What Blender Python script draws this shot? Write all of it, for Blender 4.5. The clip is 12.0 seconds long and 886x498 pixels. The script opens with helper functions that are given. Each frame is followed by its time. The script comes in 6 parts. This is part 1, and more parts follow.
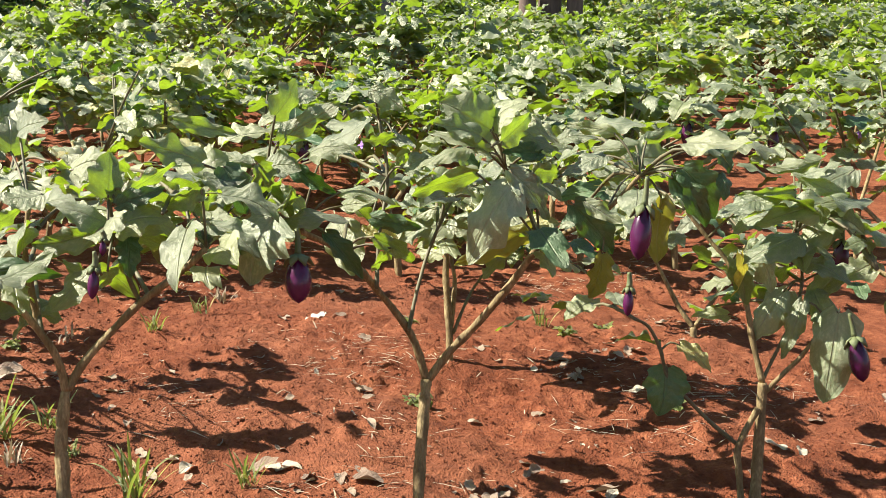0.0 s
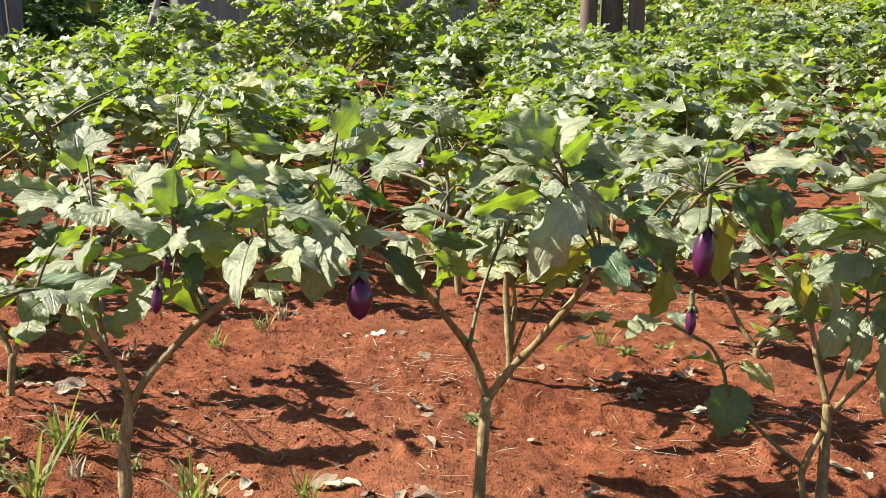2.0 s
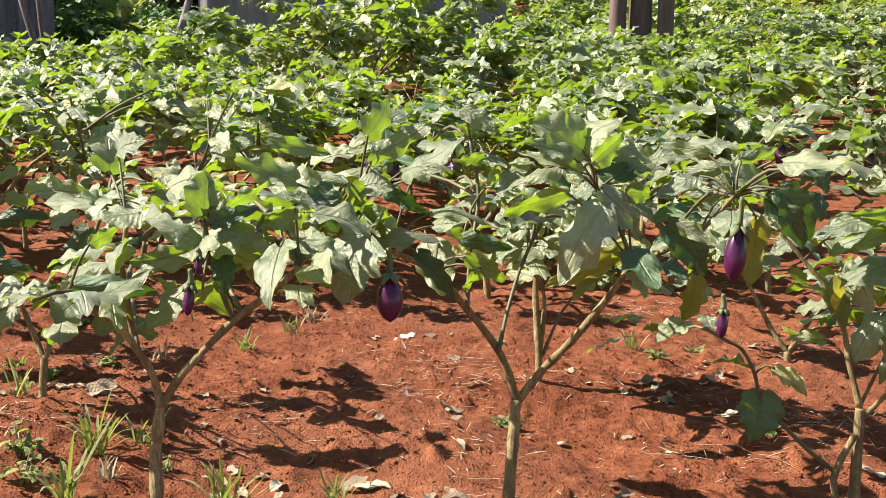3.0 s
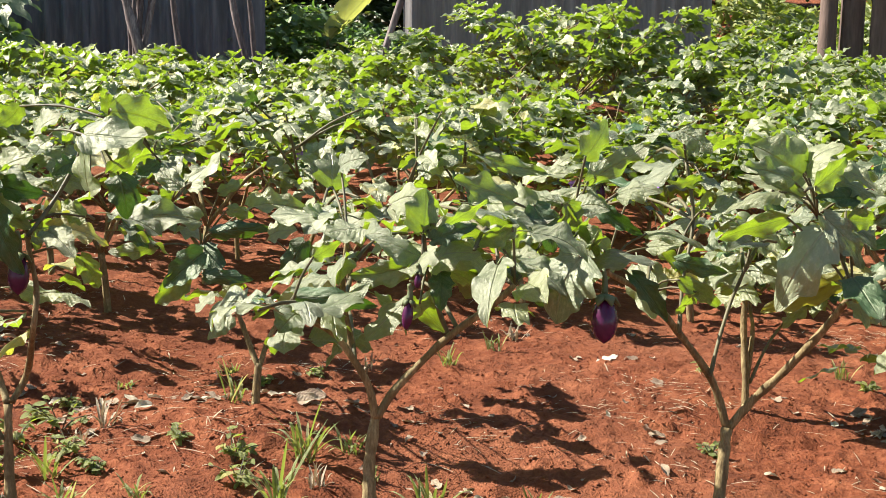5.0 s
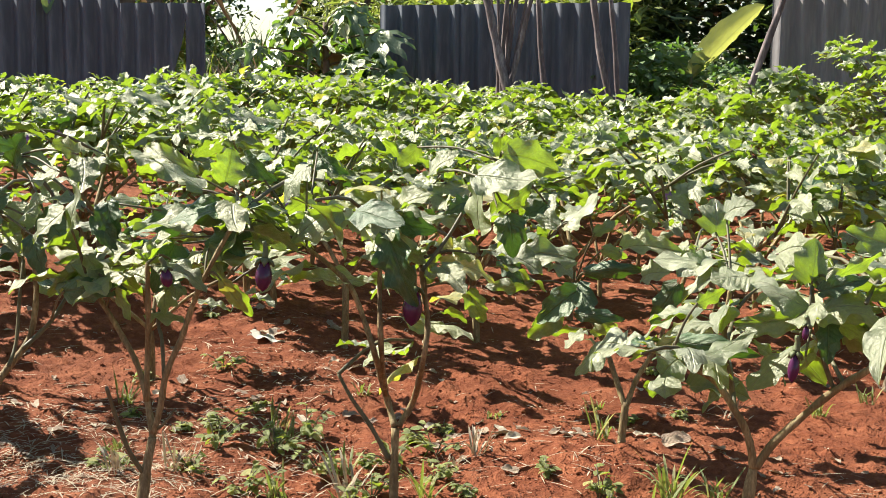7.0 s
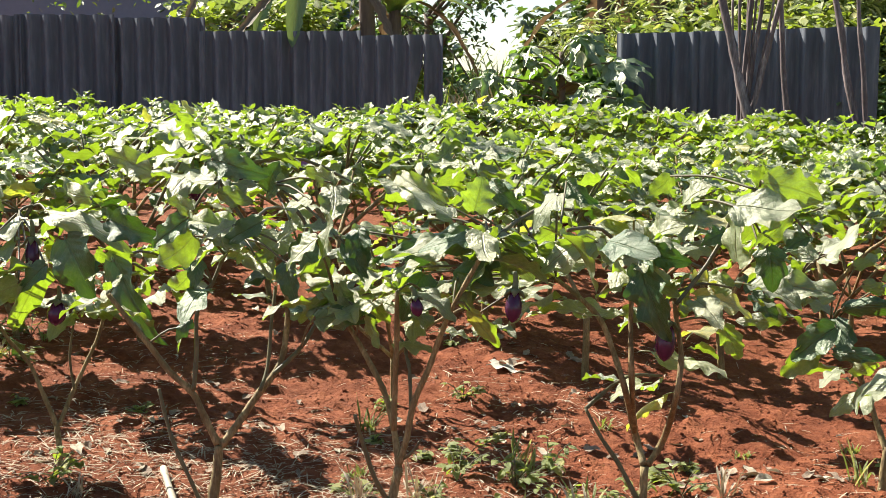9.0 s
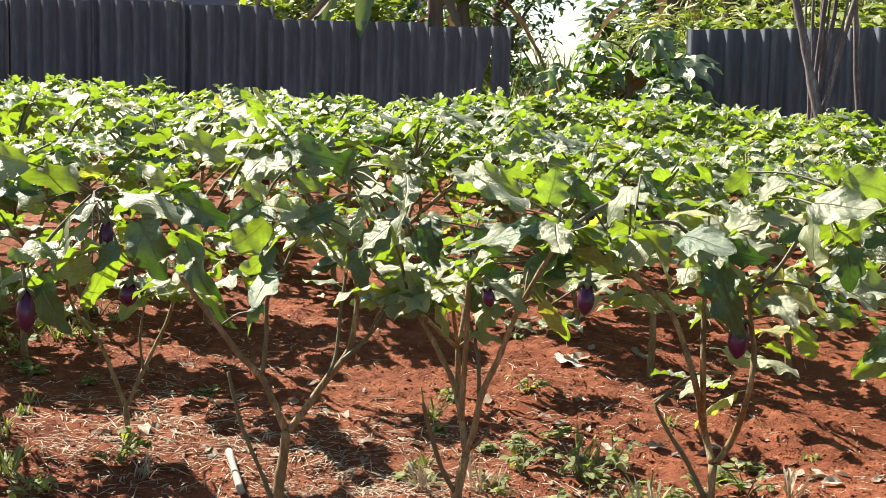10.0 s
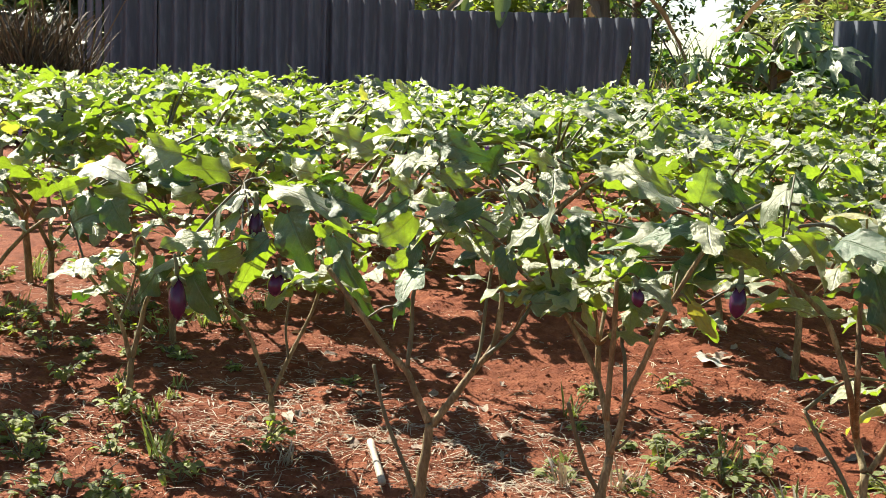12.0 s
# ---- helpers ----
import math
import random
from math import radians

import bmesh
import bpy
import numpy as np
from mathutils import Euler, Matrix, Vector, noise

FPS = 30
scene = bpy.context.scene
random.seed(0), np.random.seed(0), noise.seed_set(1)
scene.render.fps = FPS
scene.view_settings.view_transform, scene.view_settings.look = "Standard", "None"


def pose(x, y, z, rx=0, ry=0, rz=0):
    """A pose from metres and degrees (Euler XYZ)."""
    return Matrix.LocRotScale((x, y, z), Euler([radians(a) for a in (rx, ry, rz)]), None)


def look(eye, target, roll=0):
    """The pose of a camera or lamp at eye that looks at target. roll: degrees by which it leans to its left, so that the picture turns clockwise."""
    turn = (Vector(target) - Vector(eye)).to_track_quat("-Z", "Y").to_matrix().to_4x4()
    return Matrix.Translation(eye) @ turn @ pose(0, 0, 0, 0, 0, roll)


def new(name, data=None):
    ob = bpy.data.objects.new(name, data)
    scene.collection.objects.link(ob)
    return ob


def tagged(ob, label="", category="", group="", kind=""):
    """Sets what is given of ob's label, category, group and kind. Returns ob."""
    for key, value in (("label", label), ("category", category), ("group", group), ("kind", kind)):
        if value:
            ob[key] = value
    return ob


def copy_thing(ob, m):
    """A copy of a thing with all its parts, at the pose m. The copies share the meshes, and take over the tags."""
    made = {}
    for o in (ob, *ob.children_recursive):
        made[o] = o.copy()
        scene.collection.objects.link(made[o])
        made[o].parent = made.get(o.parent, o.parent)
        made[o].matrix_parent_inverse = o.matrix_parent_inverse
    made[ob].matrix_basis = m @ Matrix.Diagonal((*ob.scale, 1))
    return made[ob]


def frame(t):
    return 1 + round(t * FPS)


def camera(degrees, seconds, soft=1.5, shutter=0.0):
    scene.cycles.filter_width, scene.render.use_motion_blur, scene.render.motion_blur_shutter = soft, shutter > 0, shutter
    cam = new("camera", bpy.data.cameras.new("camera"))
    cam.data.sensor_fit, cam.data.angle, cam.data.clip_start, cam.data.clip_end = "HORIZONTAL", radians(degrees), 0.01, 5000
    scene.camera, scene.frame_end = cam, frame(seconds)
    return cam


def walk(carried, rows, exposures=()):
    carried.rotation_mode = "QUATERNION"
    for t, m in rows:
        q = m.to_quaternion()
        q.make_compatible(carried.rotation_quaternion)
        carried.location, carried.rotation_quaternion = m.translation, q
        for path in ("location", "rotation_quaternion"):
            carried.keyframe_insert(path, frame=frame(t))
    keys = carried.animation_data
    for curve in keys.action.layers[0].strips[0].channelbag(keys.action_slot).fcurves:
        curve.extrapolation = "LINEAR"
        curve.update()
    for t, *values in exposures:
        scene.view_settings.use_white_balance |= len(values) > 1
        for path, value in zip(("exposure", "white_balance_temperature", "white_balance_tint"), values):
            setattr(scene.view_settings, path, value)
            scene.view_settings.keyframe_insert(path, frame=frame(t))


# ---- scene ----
cam = camera(36.8, 12.0, soft=0.75)
PATH = [
    (0, (0.911, -0.616, 1.288), (1.346, 1.302, 0.925), 0.8),
    (0.5, (0.91, -0.616, 1.284), (1.327, 1.305, 0.919), 0.6),
    (1, (0.91, -0.613, 1.283), (1.311, 1.313, 0.923), 0.6),
    (1.5, (0.909, -0.612, 1.286), (1.285, 1.321, 0.938), 0.7),
    (2, (0.909, -0.614, 1.284), (1.257, 1.326, 0.949), 0.6),
    (2.5, (0.908, -0.613, 1.283), (1.229, 1.333, 0.948), 0.5),
    (4.5, (0.879, -0.612, 1.279), (1.062, 1.355, 0.973), 0.9),
    (5, (0.863, -0.615, 1.282), (0.885, 1.361, 0.978), 0.7),
    (5.5, (0.843, -0.623, 1.29), (0.678, 1.35, 1.005), 0.3),
    (6, (0.83, -0.628, 1.296), (0.541, 1.333, 1.024), 0.7),
    (6.5, (0.819, -0.645, 1.3), (0.429, 1.298, 1.034), 0.9),
    (7, (0.808, -0.654, 1.302), (0.313, 1.266, 1.042), 0.8),
    (7.5, (0.794, -0.666, 1.306), (0.193, 1.226, 1.064), 1.0),
    (7.7, (0.786, -0.667, 1.307), (0.147, 1.214, 1.076), 1.0),
    (9.3, (0.748, -0.605, 1.293), (-0.098, 1.193, 1.069), 0.3),
    (9.5, (0.744, -0.606, 1.291), (-0.116, 1.185, 1.064), 0.4),
    (10, (0.732, -0.615, 1.291), (-0.17, 1.155, 1.059), 1.5),
    (10.5, (0.721, -0.614, 1.295), (-0.239, 1.124, 1.055), 2.0),
    (11, (0.71, -0.615, 1.298), (-0.311, 1.087, 1.053), 2.1),
    (11.5, (0.702, -0.619, 1.301), (-0.349, 1.064, 1.05), 2.1),
    (12, (0.705, -0.625, 1.303), (-0.367, 1.044, 1.05), 1.9),
]
walk(cam, [(t, look(eye, target, roll)) for t, eye, target, roll in PATH],
     [(0, 1.56), (2.5, 1.54), (5, 1.54), (7.5, 1.56), (10, 1.62), (12, 1.59)])

# ---- light ----
SUN_TO = Vector((-1.02, 0.28, 1.0)).normalized()
sun_elev = math.asin(SUN_TO.z)
sun_turn = math.atan2(SUN_TO.x, SUN_TO.y)
world = bpy.data.worlds.new("world")
scene.world = world
world.use_nodes = True
wn = world.node_tree
sky = wn.nodes.new("ShaderNodeTexSky")
sky.sky_type = 'NISHITA'
sky.sun_disc = False
sky.sun_elevation = sun_elev
sky.sun_rotation = sun_turn
sky.air_density, sky.dust_density = 1.0, 0.6
wn.nodes["Background"].inputs[1].default_value = 0.056
wn.links.new(sky.outputs[0], wn.nodes["Background"].inputs[0])
sun_data = bpy.data.lights.new("sun", 'SUN')
sun_data.energy, sun_data.angle, sun_data.color = 5.0, radians(0.53), (1.0, 0.95, 0.87)
sun = new("sun", sun_data)
sun.matrix_world = look(SUN_TO * 30, (0, 0, 0))

# ---- materials ----
def mat(name):
    m = bpy.data.materials.new(name)
    m.use_nodes = True
    nt = m.node_tree
    return m, nt, nt.nodes["Principled BSDF"]


def nd(nt, kind, **kw):
    n = nt.nodes.new(kind)
    for k, v in kw.items():
        n.inputs[k.replace("_", " ")].default_value = v
    return n


def math_node(nt, op, a, b=None, c=None):
    n = nt.nodes.new("ShaderNodeMath")
    n.operation = op
    for i, v in enumerate((a, b, c)):
        if v is None:
            continue
        if isinstance(v, (int, float)):
            n.inputs[i].default_value = v
        else:
            nt.links.new(v, n.inputs[i])
    return n.outputs[0]


def ramp(nt, fac, stops):
    n = nt.nodes.new("ShaderNodeValToRGB")
    cr = n.color_ramp
    while len(cr.elements) < len(stops):
        cr.elements.new(0.5)
    for e, (p, col) in zip(cr.elements, stops):
        e.position, e.color = p, (*col, 1)
    nt.links.new(fac, n.inputs[0])
    return n.outputs[0]


def mix(nt, fac, a, b, blend='MIX'):
    n = nt.nodes.new("ShaderNodeMix")
    n.data_type, n.blend_type = 'RGBA', blend
    for sock, v in ((n.inputs[0], fac), (n.inputs[6], a), (n.inputs[7], b)):
        if isinstance(v, (int, float)):
            sock.default_value = v
        elif isinstance(v, tuple):
            sock.default_value = (*v, 1)
        else:
            nt.links.new(v, sock)
    return n.outputs[2]


def noise_tex(nt, scale, detail=4, rough=0.6, coord="Object", vec=None):
    n = nd(nt, "ShaderNodeTexNoise", Scale=scale, Detail=detail, Roughness=rough)
    if vec is None:
        tc = nt.nodes.new("ShaderNodeTexCoord")
        vec = tc.outputs[coord]
    nt.links.new(vec, n.inputs["Vector"])
    return n.outputs["Fac"]


def bump(nt, bsdf, height, dist=0.01, strength=0.6):
    b = nd(nt, "ShaderNodeBump", Strength=strength, Distance=dist)
    nt.links.new(height, b.inputs["Height"])
    nt.links.new(b.outputs[0], bsdf.inputs["Normal"])


def rand(nt):
    """One number a leaf: by object and by island."""
    o = nt.nodes.new("ShaderNodeObjectInfo").outputs["Random"]
    g = nt.nodes.new("ShaderNodeNewGeometry").outputs["Random Per Island"]
    return math_node(nt, 'FRACT', math_node(nt, 'ADD', o, g))


def leaf_material(name, dark, light, vein, yellow, glow, through_part=0.34, rough=0.42, yellow_from=0.93, sheen=0.1, dust=0.0, ior=1.5):
    m, nt, b = mat(name)
    uv = nt.nodes.new("ShaderNodeUVMap").outputs[0]
    sep = nt.nodes.new("ShaderNodeSeparateXYZ")
    nt.links.new(uv, sep.inputs[0])
    u, v = sep.outputs[0], sep.outputs[1]
    side = math_node(nt, 'ABSOLUTE', math_node(nt, 'SUBTRACT', u, 0.5))
    mid = ramp(nt, side, [(0.012, (1, 1, 1)), (0.035, (0, 0, 0))])
    # side veins run forwards and outwards from the midrib
    run = math_node(nt, 'SUBTRACT', math_node(nt, 'MULTIPLY', v, 6.5), math_node(nt, 'MULTIPLY', side, 4.2))
    saw = math_node(nt, 'ABSOLUTE', math_node(nt, 'SUBTRACT', math_node(nt, 'FRACT', run), 0.5))
    lat = ramp(nt, saw, [(0.02, (0.8, 0.8, 0.8)), (0.085, (0, 0, 0))])
    veins = math_node(nt, 'MAXIMUM', mid, lat)
    r = rand(nt)
    n1 = noise_tex(nt, 3.2, 4, coord='UV')
    n2 = noise_tex(nt, 38, 4, coord='UV')
    n3 = noise_tex(nt, 9, 5, 0.7, coord='UV')
    tone = math_node(nt, 'SUBTRACT', math_node(nt, 'ADD', math_node(nt, 'MULTIPLY', r, 1.1), math_node(nt, 'MULTIPLY', n1, 0.55)), 0.42)
    col = mix(nt, tone, dark, light)
    dusty = ramp(nt, n3, [(0.50, (0, 0, 0)), (0.72, (1, 1, 1))])
    col = mix(nt, math_node(nt, 'MULTIPLY', dusty, dust), col, (0.52, 0.51, 0.35))
    col = mix(nt, math_node(nt, 'MULTIPLY', veins, 0.5), col, vein)
    old = math_node(nt, 'MULTIPLY', math_node(nt, 'GREATER_THAN', r, yellow_from), ramp(nt, n1, [(0.3, (1, 1, 1)), (0.75, (0.1, 0.1, 0.1))]))
    col = mix(nt, old, col, yellow)
    spots = ramp(nt, n2, [(0.68, (0, 0, 0)), (0.74, (1, 1, 1))])
    col = mix(nt, math_node(nt, 'MULTIPLY', spots, 0.35), col, (0.20, 0.15, 0.06))
    nt.links.new(col, b.inputs["Base Color"])
    b.inputs["Roughness"].default_value = rough
    b.inputs["Specular IOR Level"].default_value = 1.0
    b.inputs["IOR"].default_value = ior
    b.inputs["Specular Tint"].default_value = (1, 0.96, 0.76, 1)
    b.inputs["Sheen Weight"].default_value = sheen
    b.inputs["Sheen Roughness"].default_value = 0.55
    b.inputs["Sheen Tint"].default_value = (1, 0.98, 0.88, 1)
    h = math_node(nt, 'ADD', math_node(nt, 'MULTIPLY', n3, 0.8), math_node(nt, 'ADD', math_node(nt, 'MULTIPLY', saw, 0.3), math_node(nt, 'MULTIPLY', mid, -0.6)))
    bump(nt, b, h, 0.007, 0.75)
    tr = nt.nodes.new("ShaderNodeBsdfTranslucent")
    glow_col = mix(nt, old, mix(nt, tone, glow, tuple(q * 1.5 for q in glow)), tuple(q * 1.6 for q in yellow))
    glow_col = mix(nt, math_node(nt, 'MULTIPLY', veins, 0.6), glow_col, tuple(q * 0.5 for q in glow))
    glow_col = mix(nt, ramp(nt, n3, [(0.35, (0.45, 0.45, 0.45)), (0.6, (0, 0, 0))]), glow_col, tuple(q * 0.45 for q in glow))
    nt.links.new(glow_col, tr.inputs[0])
    ms = nt.nodes.new("ShaderNodeMixShader")
    ms.inputs[0].default_value = through_part
    nt.links.new(b.outputs[0], ms.inputs[1])
    nt.links.new(tr.outputs[0], ms.inputs[2])
    nt.links.new(ms.outputs[0], nt.nodes["Material Output"].inputs[0])
    return m


LEAF = leaf_material("eggplant_leaf", (0.034, 0.080, 0.022), (0.20, 0.23, 0.075), (0.28, 0.30, 0.13), (0.42, 0.36, 0.04), (0.24, 0.365, 0.012), 0.43, 0.47, 0.975, 0.2, 0.28, 2.0)
OLD_LEAF = leaf_material("yellowing_leaf", (0.16, 0.19, 0.03), (0.30, 0.28, 0.05), (0.34, 0.34, 0.12), (0.42, 0.36, 0.04), (0.42, 0.40, 0.03))
# darker, less translucent leaf copy: the shade under other leaves is put into its colour
SHADED_LEAF = leaf_material("shaded_leaf", (0.022, 0.072, 0.026), (0.062, 0.125, 0.044), (0.13, 0.18, 0.08), (0.30, 0.28, 0.04), (0.10, 0.24, 0.010), 0.18, 0.45, 0.985, 0.0, 0.10, 1.5)
# pale from powder; on some leaves the whitening by the sun is painted with it
PALE_LEAF = leaf_material("powdery_sunlit_leaf", (0.09, 0.14, 0.055), (0.24, 0.28, 0.13), (0.30, 0.34, 0.18), (0.42, 0.36, 0.04), (0.20, 0.30, 0.03), 0.24, 0.55, 0.985, 0.2, 0.55, 1.9)
TREE_LEAF = leaf_material("tree_leaf", (0.035, 0.065, 0.022), (0.08, 0.12, 0.035), (0.10, 0.14, 0.05), (0.25, 0.2, 0.04), (0.12, 0.22, 0.02), 0.3, 0.4)
CROP_LEAF = leaf_material("low_crop_leaf", (0.05, 0.11, 0.03), (0.10, 0.19, 0.05), (0.14, 0.2, 0.08), (0.3, 0.28, 0.05), (0.16, 0.32, 0.03), 0.3, 0.4)
BANANA_LEAF = leaf_material("banana_leaf", (0.06, 0.13, 0.03), (0.13, 0.22, 0.04), (0.3, 0.36, 0.12), (0.35, 0.2, 0.05), (0.28, 0.36, 0.07), 0.38, 0.4)
BANANA_OLD = leaf_material("withered_banana_leaf", (0.075, 0.052, 0.034), (0.18, 0.13, 0.08), (0.2, 0.15, 0.09), (0.3, 0.22, 0.12), (0.20, 0.13, 0.06), 0.2, 0.75)
PAPAYA = leaf_material("papaya_leaf", (0.045, 0.10, 0.028), (0.14, 0.21, 0.075), (0.24, 0.28, 0.14), (0.4, 0.36, 0.1), (0.18, 0.32, 0.02), 0.32, 0.42, 0.98, 0.1, 0.15, 1.8)
WEED = leaf_material("weed_leaf", (0.13, 0.17, 0.028), (0.30, 0.33, 0.06), (0.28, 0.32, 0.12), (0.45, 0.39, 0.12), (0.32, 0.42, 0.03), 0.36, 0.55, 0.9)
GRASS = leaf_material("grass_blade", (0.15, 0.19, 0.04), (0.31, 0.34, 0.10), (0.30, 0.34, 0.12), (0.46, 0.40, 0.15), (0.30, 0.38, 0.05), 0.34, 0.5, 0.85)
STRAW = leaf_material("straw", (0.34, 0.25, 0.16), (0.62, 0.50, 0.36), (0.5, 0.42, 0.28), (0.42, 0.34, 0.2), (0.4, 0.3, 0.15), 0.15, 0.7, 0.9)
DRY = leaf_material("dry_leaf", (0.17, 0.10, 0.065), (0.46, 0.34, 0.23), (0.44, 0.33, 0.23), (0.5, 0.45, 0.33), (0.3, 0.2, 0.1), 0.1, 0.8, 0.85)


def simple(name, stops, scale, rough, bump_scale=None, bump_dist=0.002, spec=0.4, coord="Object", stretch=None):
    m, nt, b = mat(name)
    tc = nt.nodes.new("ShaderNodeTexCoord")
    vec = tc.outputs[coord]
    if stretch:
        mp = nt.nodes.new("ShaderNodeMapping")
        mp.inputs["Scale"].default_value = stretch
        nt.links.new(vec, mp.inputs[0])
        vec = mp.outputs[0]
    n1 = noise_tex(nt, scale, 5, 0.65, vec=vec)
    n2 = noise_tex(nt, scale * 6.3, 4, 0.6, vec=vec)
    f = math_node(nt, 'ADD', math_node(nt, 'MULTIPLY', n1, 0.65), math_node(nt, 'MULTIPLY', n2, 0.35))
    nt.links.new(ramp(nt, f, stops), b.inputs["Base Color"])
    b.inputs["Roughness"].default_value = rough
    b.inputs["Specular IOR Level"].default_value = spec
    bump(nt, b, noise_tex(nt, bump_scale or scale * 8, 5, 0.65, vec=vec), bump_dist)
    return m


STEM = simple("woody_stem", [(0.32, (0.085, 0.055, 0.024)), (0.5, (0.21, 0.15, 0.066)), (0.68, (0.44, 0.34, 0.17))], 42, 0.75, 220, 0.006, 0.3, stretch=(1, 1, 0.3))
SHOOT = simple("green_stem", [(0.3, (0.06, 0.055, 0.025)), (0.7, (0.17, 0.145, 0.07))], 25, 0.6, 150, 0.001)
FRUIT = simple("eggplant_skin", [(0.35, (0.032, 0.004, 0.022)), (0.7, (0.095, 0.011, 0.062))], 9, 0.26, 30, 0.0005, 0.45)
CALYX = simple("calyx_green", [(0.3, (0.07, 0.10, 0.035)), (0.7, (0.16, 0.17, 0.07))], 30, 0.6)
PETAL = simple("violet_petal", [(0.3, (0.25, 0.10, 0.42)), (0.7, (0.40, 0.22, 0.60))], 30, 0.6)
CEMENT = simple("weathered_fibre_cement", [(0.28, (0.052, 0.060, 0.074)), (0.5, (0.082, 0.092, 0.108)), (0.62, (0.135, 0.145, 0.16)), (0.78, (0.24, 0.245, 0.255))], 1.6, 0.6, 60, 0.002, 0.45, stretch=(3.0, 3.0, 0.45))
# greyer sheets; the grazing sunlight on them is also put into this lighter colour
SUNLIT_GREY_CEMENT = simple("grey_sunlit_fibre_cement", [(0.25, (0.14, 0.128, 0.124)), (0.5, (0.22, 0.205, 0.195)), (0.75, (0.36, 0.33, 0.31))], 1.6, 0.9, 60, 0.003, 0.1, stretch=(3.0, 3.0, 0.4))
HEAP = leaf_material("brown_dry_vine", (0.035, 0.026, 0.018), (0.12, 0.085, 0.055), (0.12, 0.09, 0.06), (0.14, 0.10, 0.06), (0.08, 0.05, 0.02), 0.12, 0.85, 0.9, 0.0)
POLE = simple("dry_pole", [(0.3, (0.05, 0.036, 0.034)), (0.5, (0.14, 0.105, 0.098)), (0.66, (0.34, 0.28, 0.255))], 14, 0.75, 60, 0.003, 0.3, stretch=(1, 1, 0.2))
BARK = simple("brown_bark", [(0.3, (0.07, 0.05, 0.035)), (0.7, (0.20, 0.15, 0.11))], 7, 0.85, 40, 0.01, 0.3, stretch=(1, 1, 0.3))
SHEATH = simple("dry_banana_sheath", [(0.3, (0.06, 0.038, 0.03)), (0.7, (0.21, 0.145, 0.115))], 6, 0.8, 40, 0.01, 0.3, stretch=(1, 1, 0.15))
WALL = simple("far_wall_plaster", [(0.3, (0.13, 0.17, 0.23)), (0.7, (0.18, 0.22, 0.28))], 2, 0.8)
PALE_CANE = simple("pale_cane", [(0.3, (0.24, 0.19, 0.13)), (0.7, (0.46, 0.39, 0.29))], 12, 0.7)
# pale yellow banana leaf copy with backlight and glare put into its colour
SUCKER = leaf_material("backlit_banana_leaf", (0.30, 0.34, 0.09), (0.46, 0.48, 0.17), (0.5, 0.5, 0.25), (0.5, 0.45, 0.15), (0.46, 0.48, 0.10), 0.42, 0.35)
WILTED = leaf_material("wilted_leaf", (0.40, 0.38, 0.31), (0.60, 0.57, 0.48), (0.6, 0.58, 0.5), (0.5, 0.45, 0.3), (0.4, 0.38, 0.25), 0.12, 0.6)


def soil_material():
    m, nt, b = mat("red_soil")
    big = noise_tex(nt, 1.3, 5, 0.6)
    mid = noise_tex(nt, 9, 5, 0.65)
    fine = noise_tex(nt, 48, 5, 0.7)
    grit = noise_tex(nt, 170, 3, 0.6)
    f = math_node(nt, 'ADD', math_node(nt, 'MULTIPLY', mid, 0.5), math_node(nt, 'MULTIPLY', fine, 0.5))
    col = ramp(nt, f, [(0.30, (0.080, 0.022, 0.009)), (0.5, (0.195, 0.057, 0.024)), (0.66, (0.345, 0.124, 0.057))])
    dry = ramp(nt, big, [(0.45, (0, 0, 0)), (0.7, (1, 1, 1))])
    col = mix(nt, math_node(nt, 'MULTIPLY', dry, 0.35), col, (0.27, 0.108, 0.056))
    pale = ramp(nt, grit, [(0.70, (0, 0, 0)), (0.76, (1, 1, 1))])
    col = mix(nt, math_node(nt, 'MULTIPLY', pale, 0.5), col, (0.48, 0.28, 0.17))
    nt.links.new(col, b.inputs["Base Color"])
    b.inputs["Roughness"].default_value = 0.92
    b.inputs["Specular IOR Level"].default_value = 0.15
    h = math_node(nt, 'ADD', math_node(nt, 'MULTIPLY', fine, 0.6), math_node(nt, 'MULTIPLY', grit, 0.55))
    bump(nt, b, h, 0.022, 0.9)
    return m


SOIL = soil_material()

# ---- builders ----
def to_object(name, bm, material, smooth=True):
    me = bpy.data.meshes.new(name)
    bm.to_mesh(me)
    bm.free()
    for m in (material if isinstance(material, (list, tuple)) else [material]):
        me.materials.append(m)
    if smooth:
        me.shade_smooth()
    return new(name, me)


def part(name, bm, material, parent, label="", smooth=True):
    ob = to_object(name, bm, material, smooth)
    ob.parent = parent
    if label:
        tagged(ob, label)
    return ob


def put(name, mesh, parent, m, label=""):
    """One more object on a mesh that exists."""
    ob = new(name, mesh)
    ob.parent = parent
    ob.matrix_basis = m
    if label:
        tagged(ob, label)
    return ob


def thing(name, at, label, category, group="", kind=""):
    ob = new(name)
    ob.empty_display_size = 0.05
    ob.matrix_basis = pose(*at)
    return tagged(ob, label, category, group, kind)


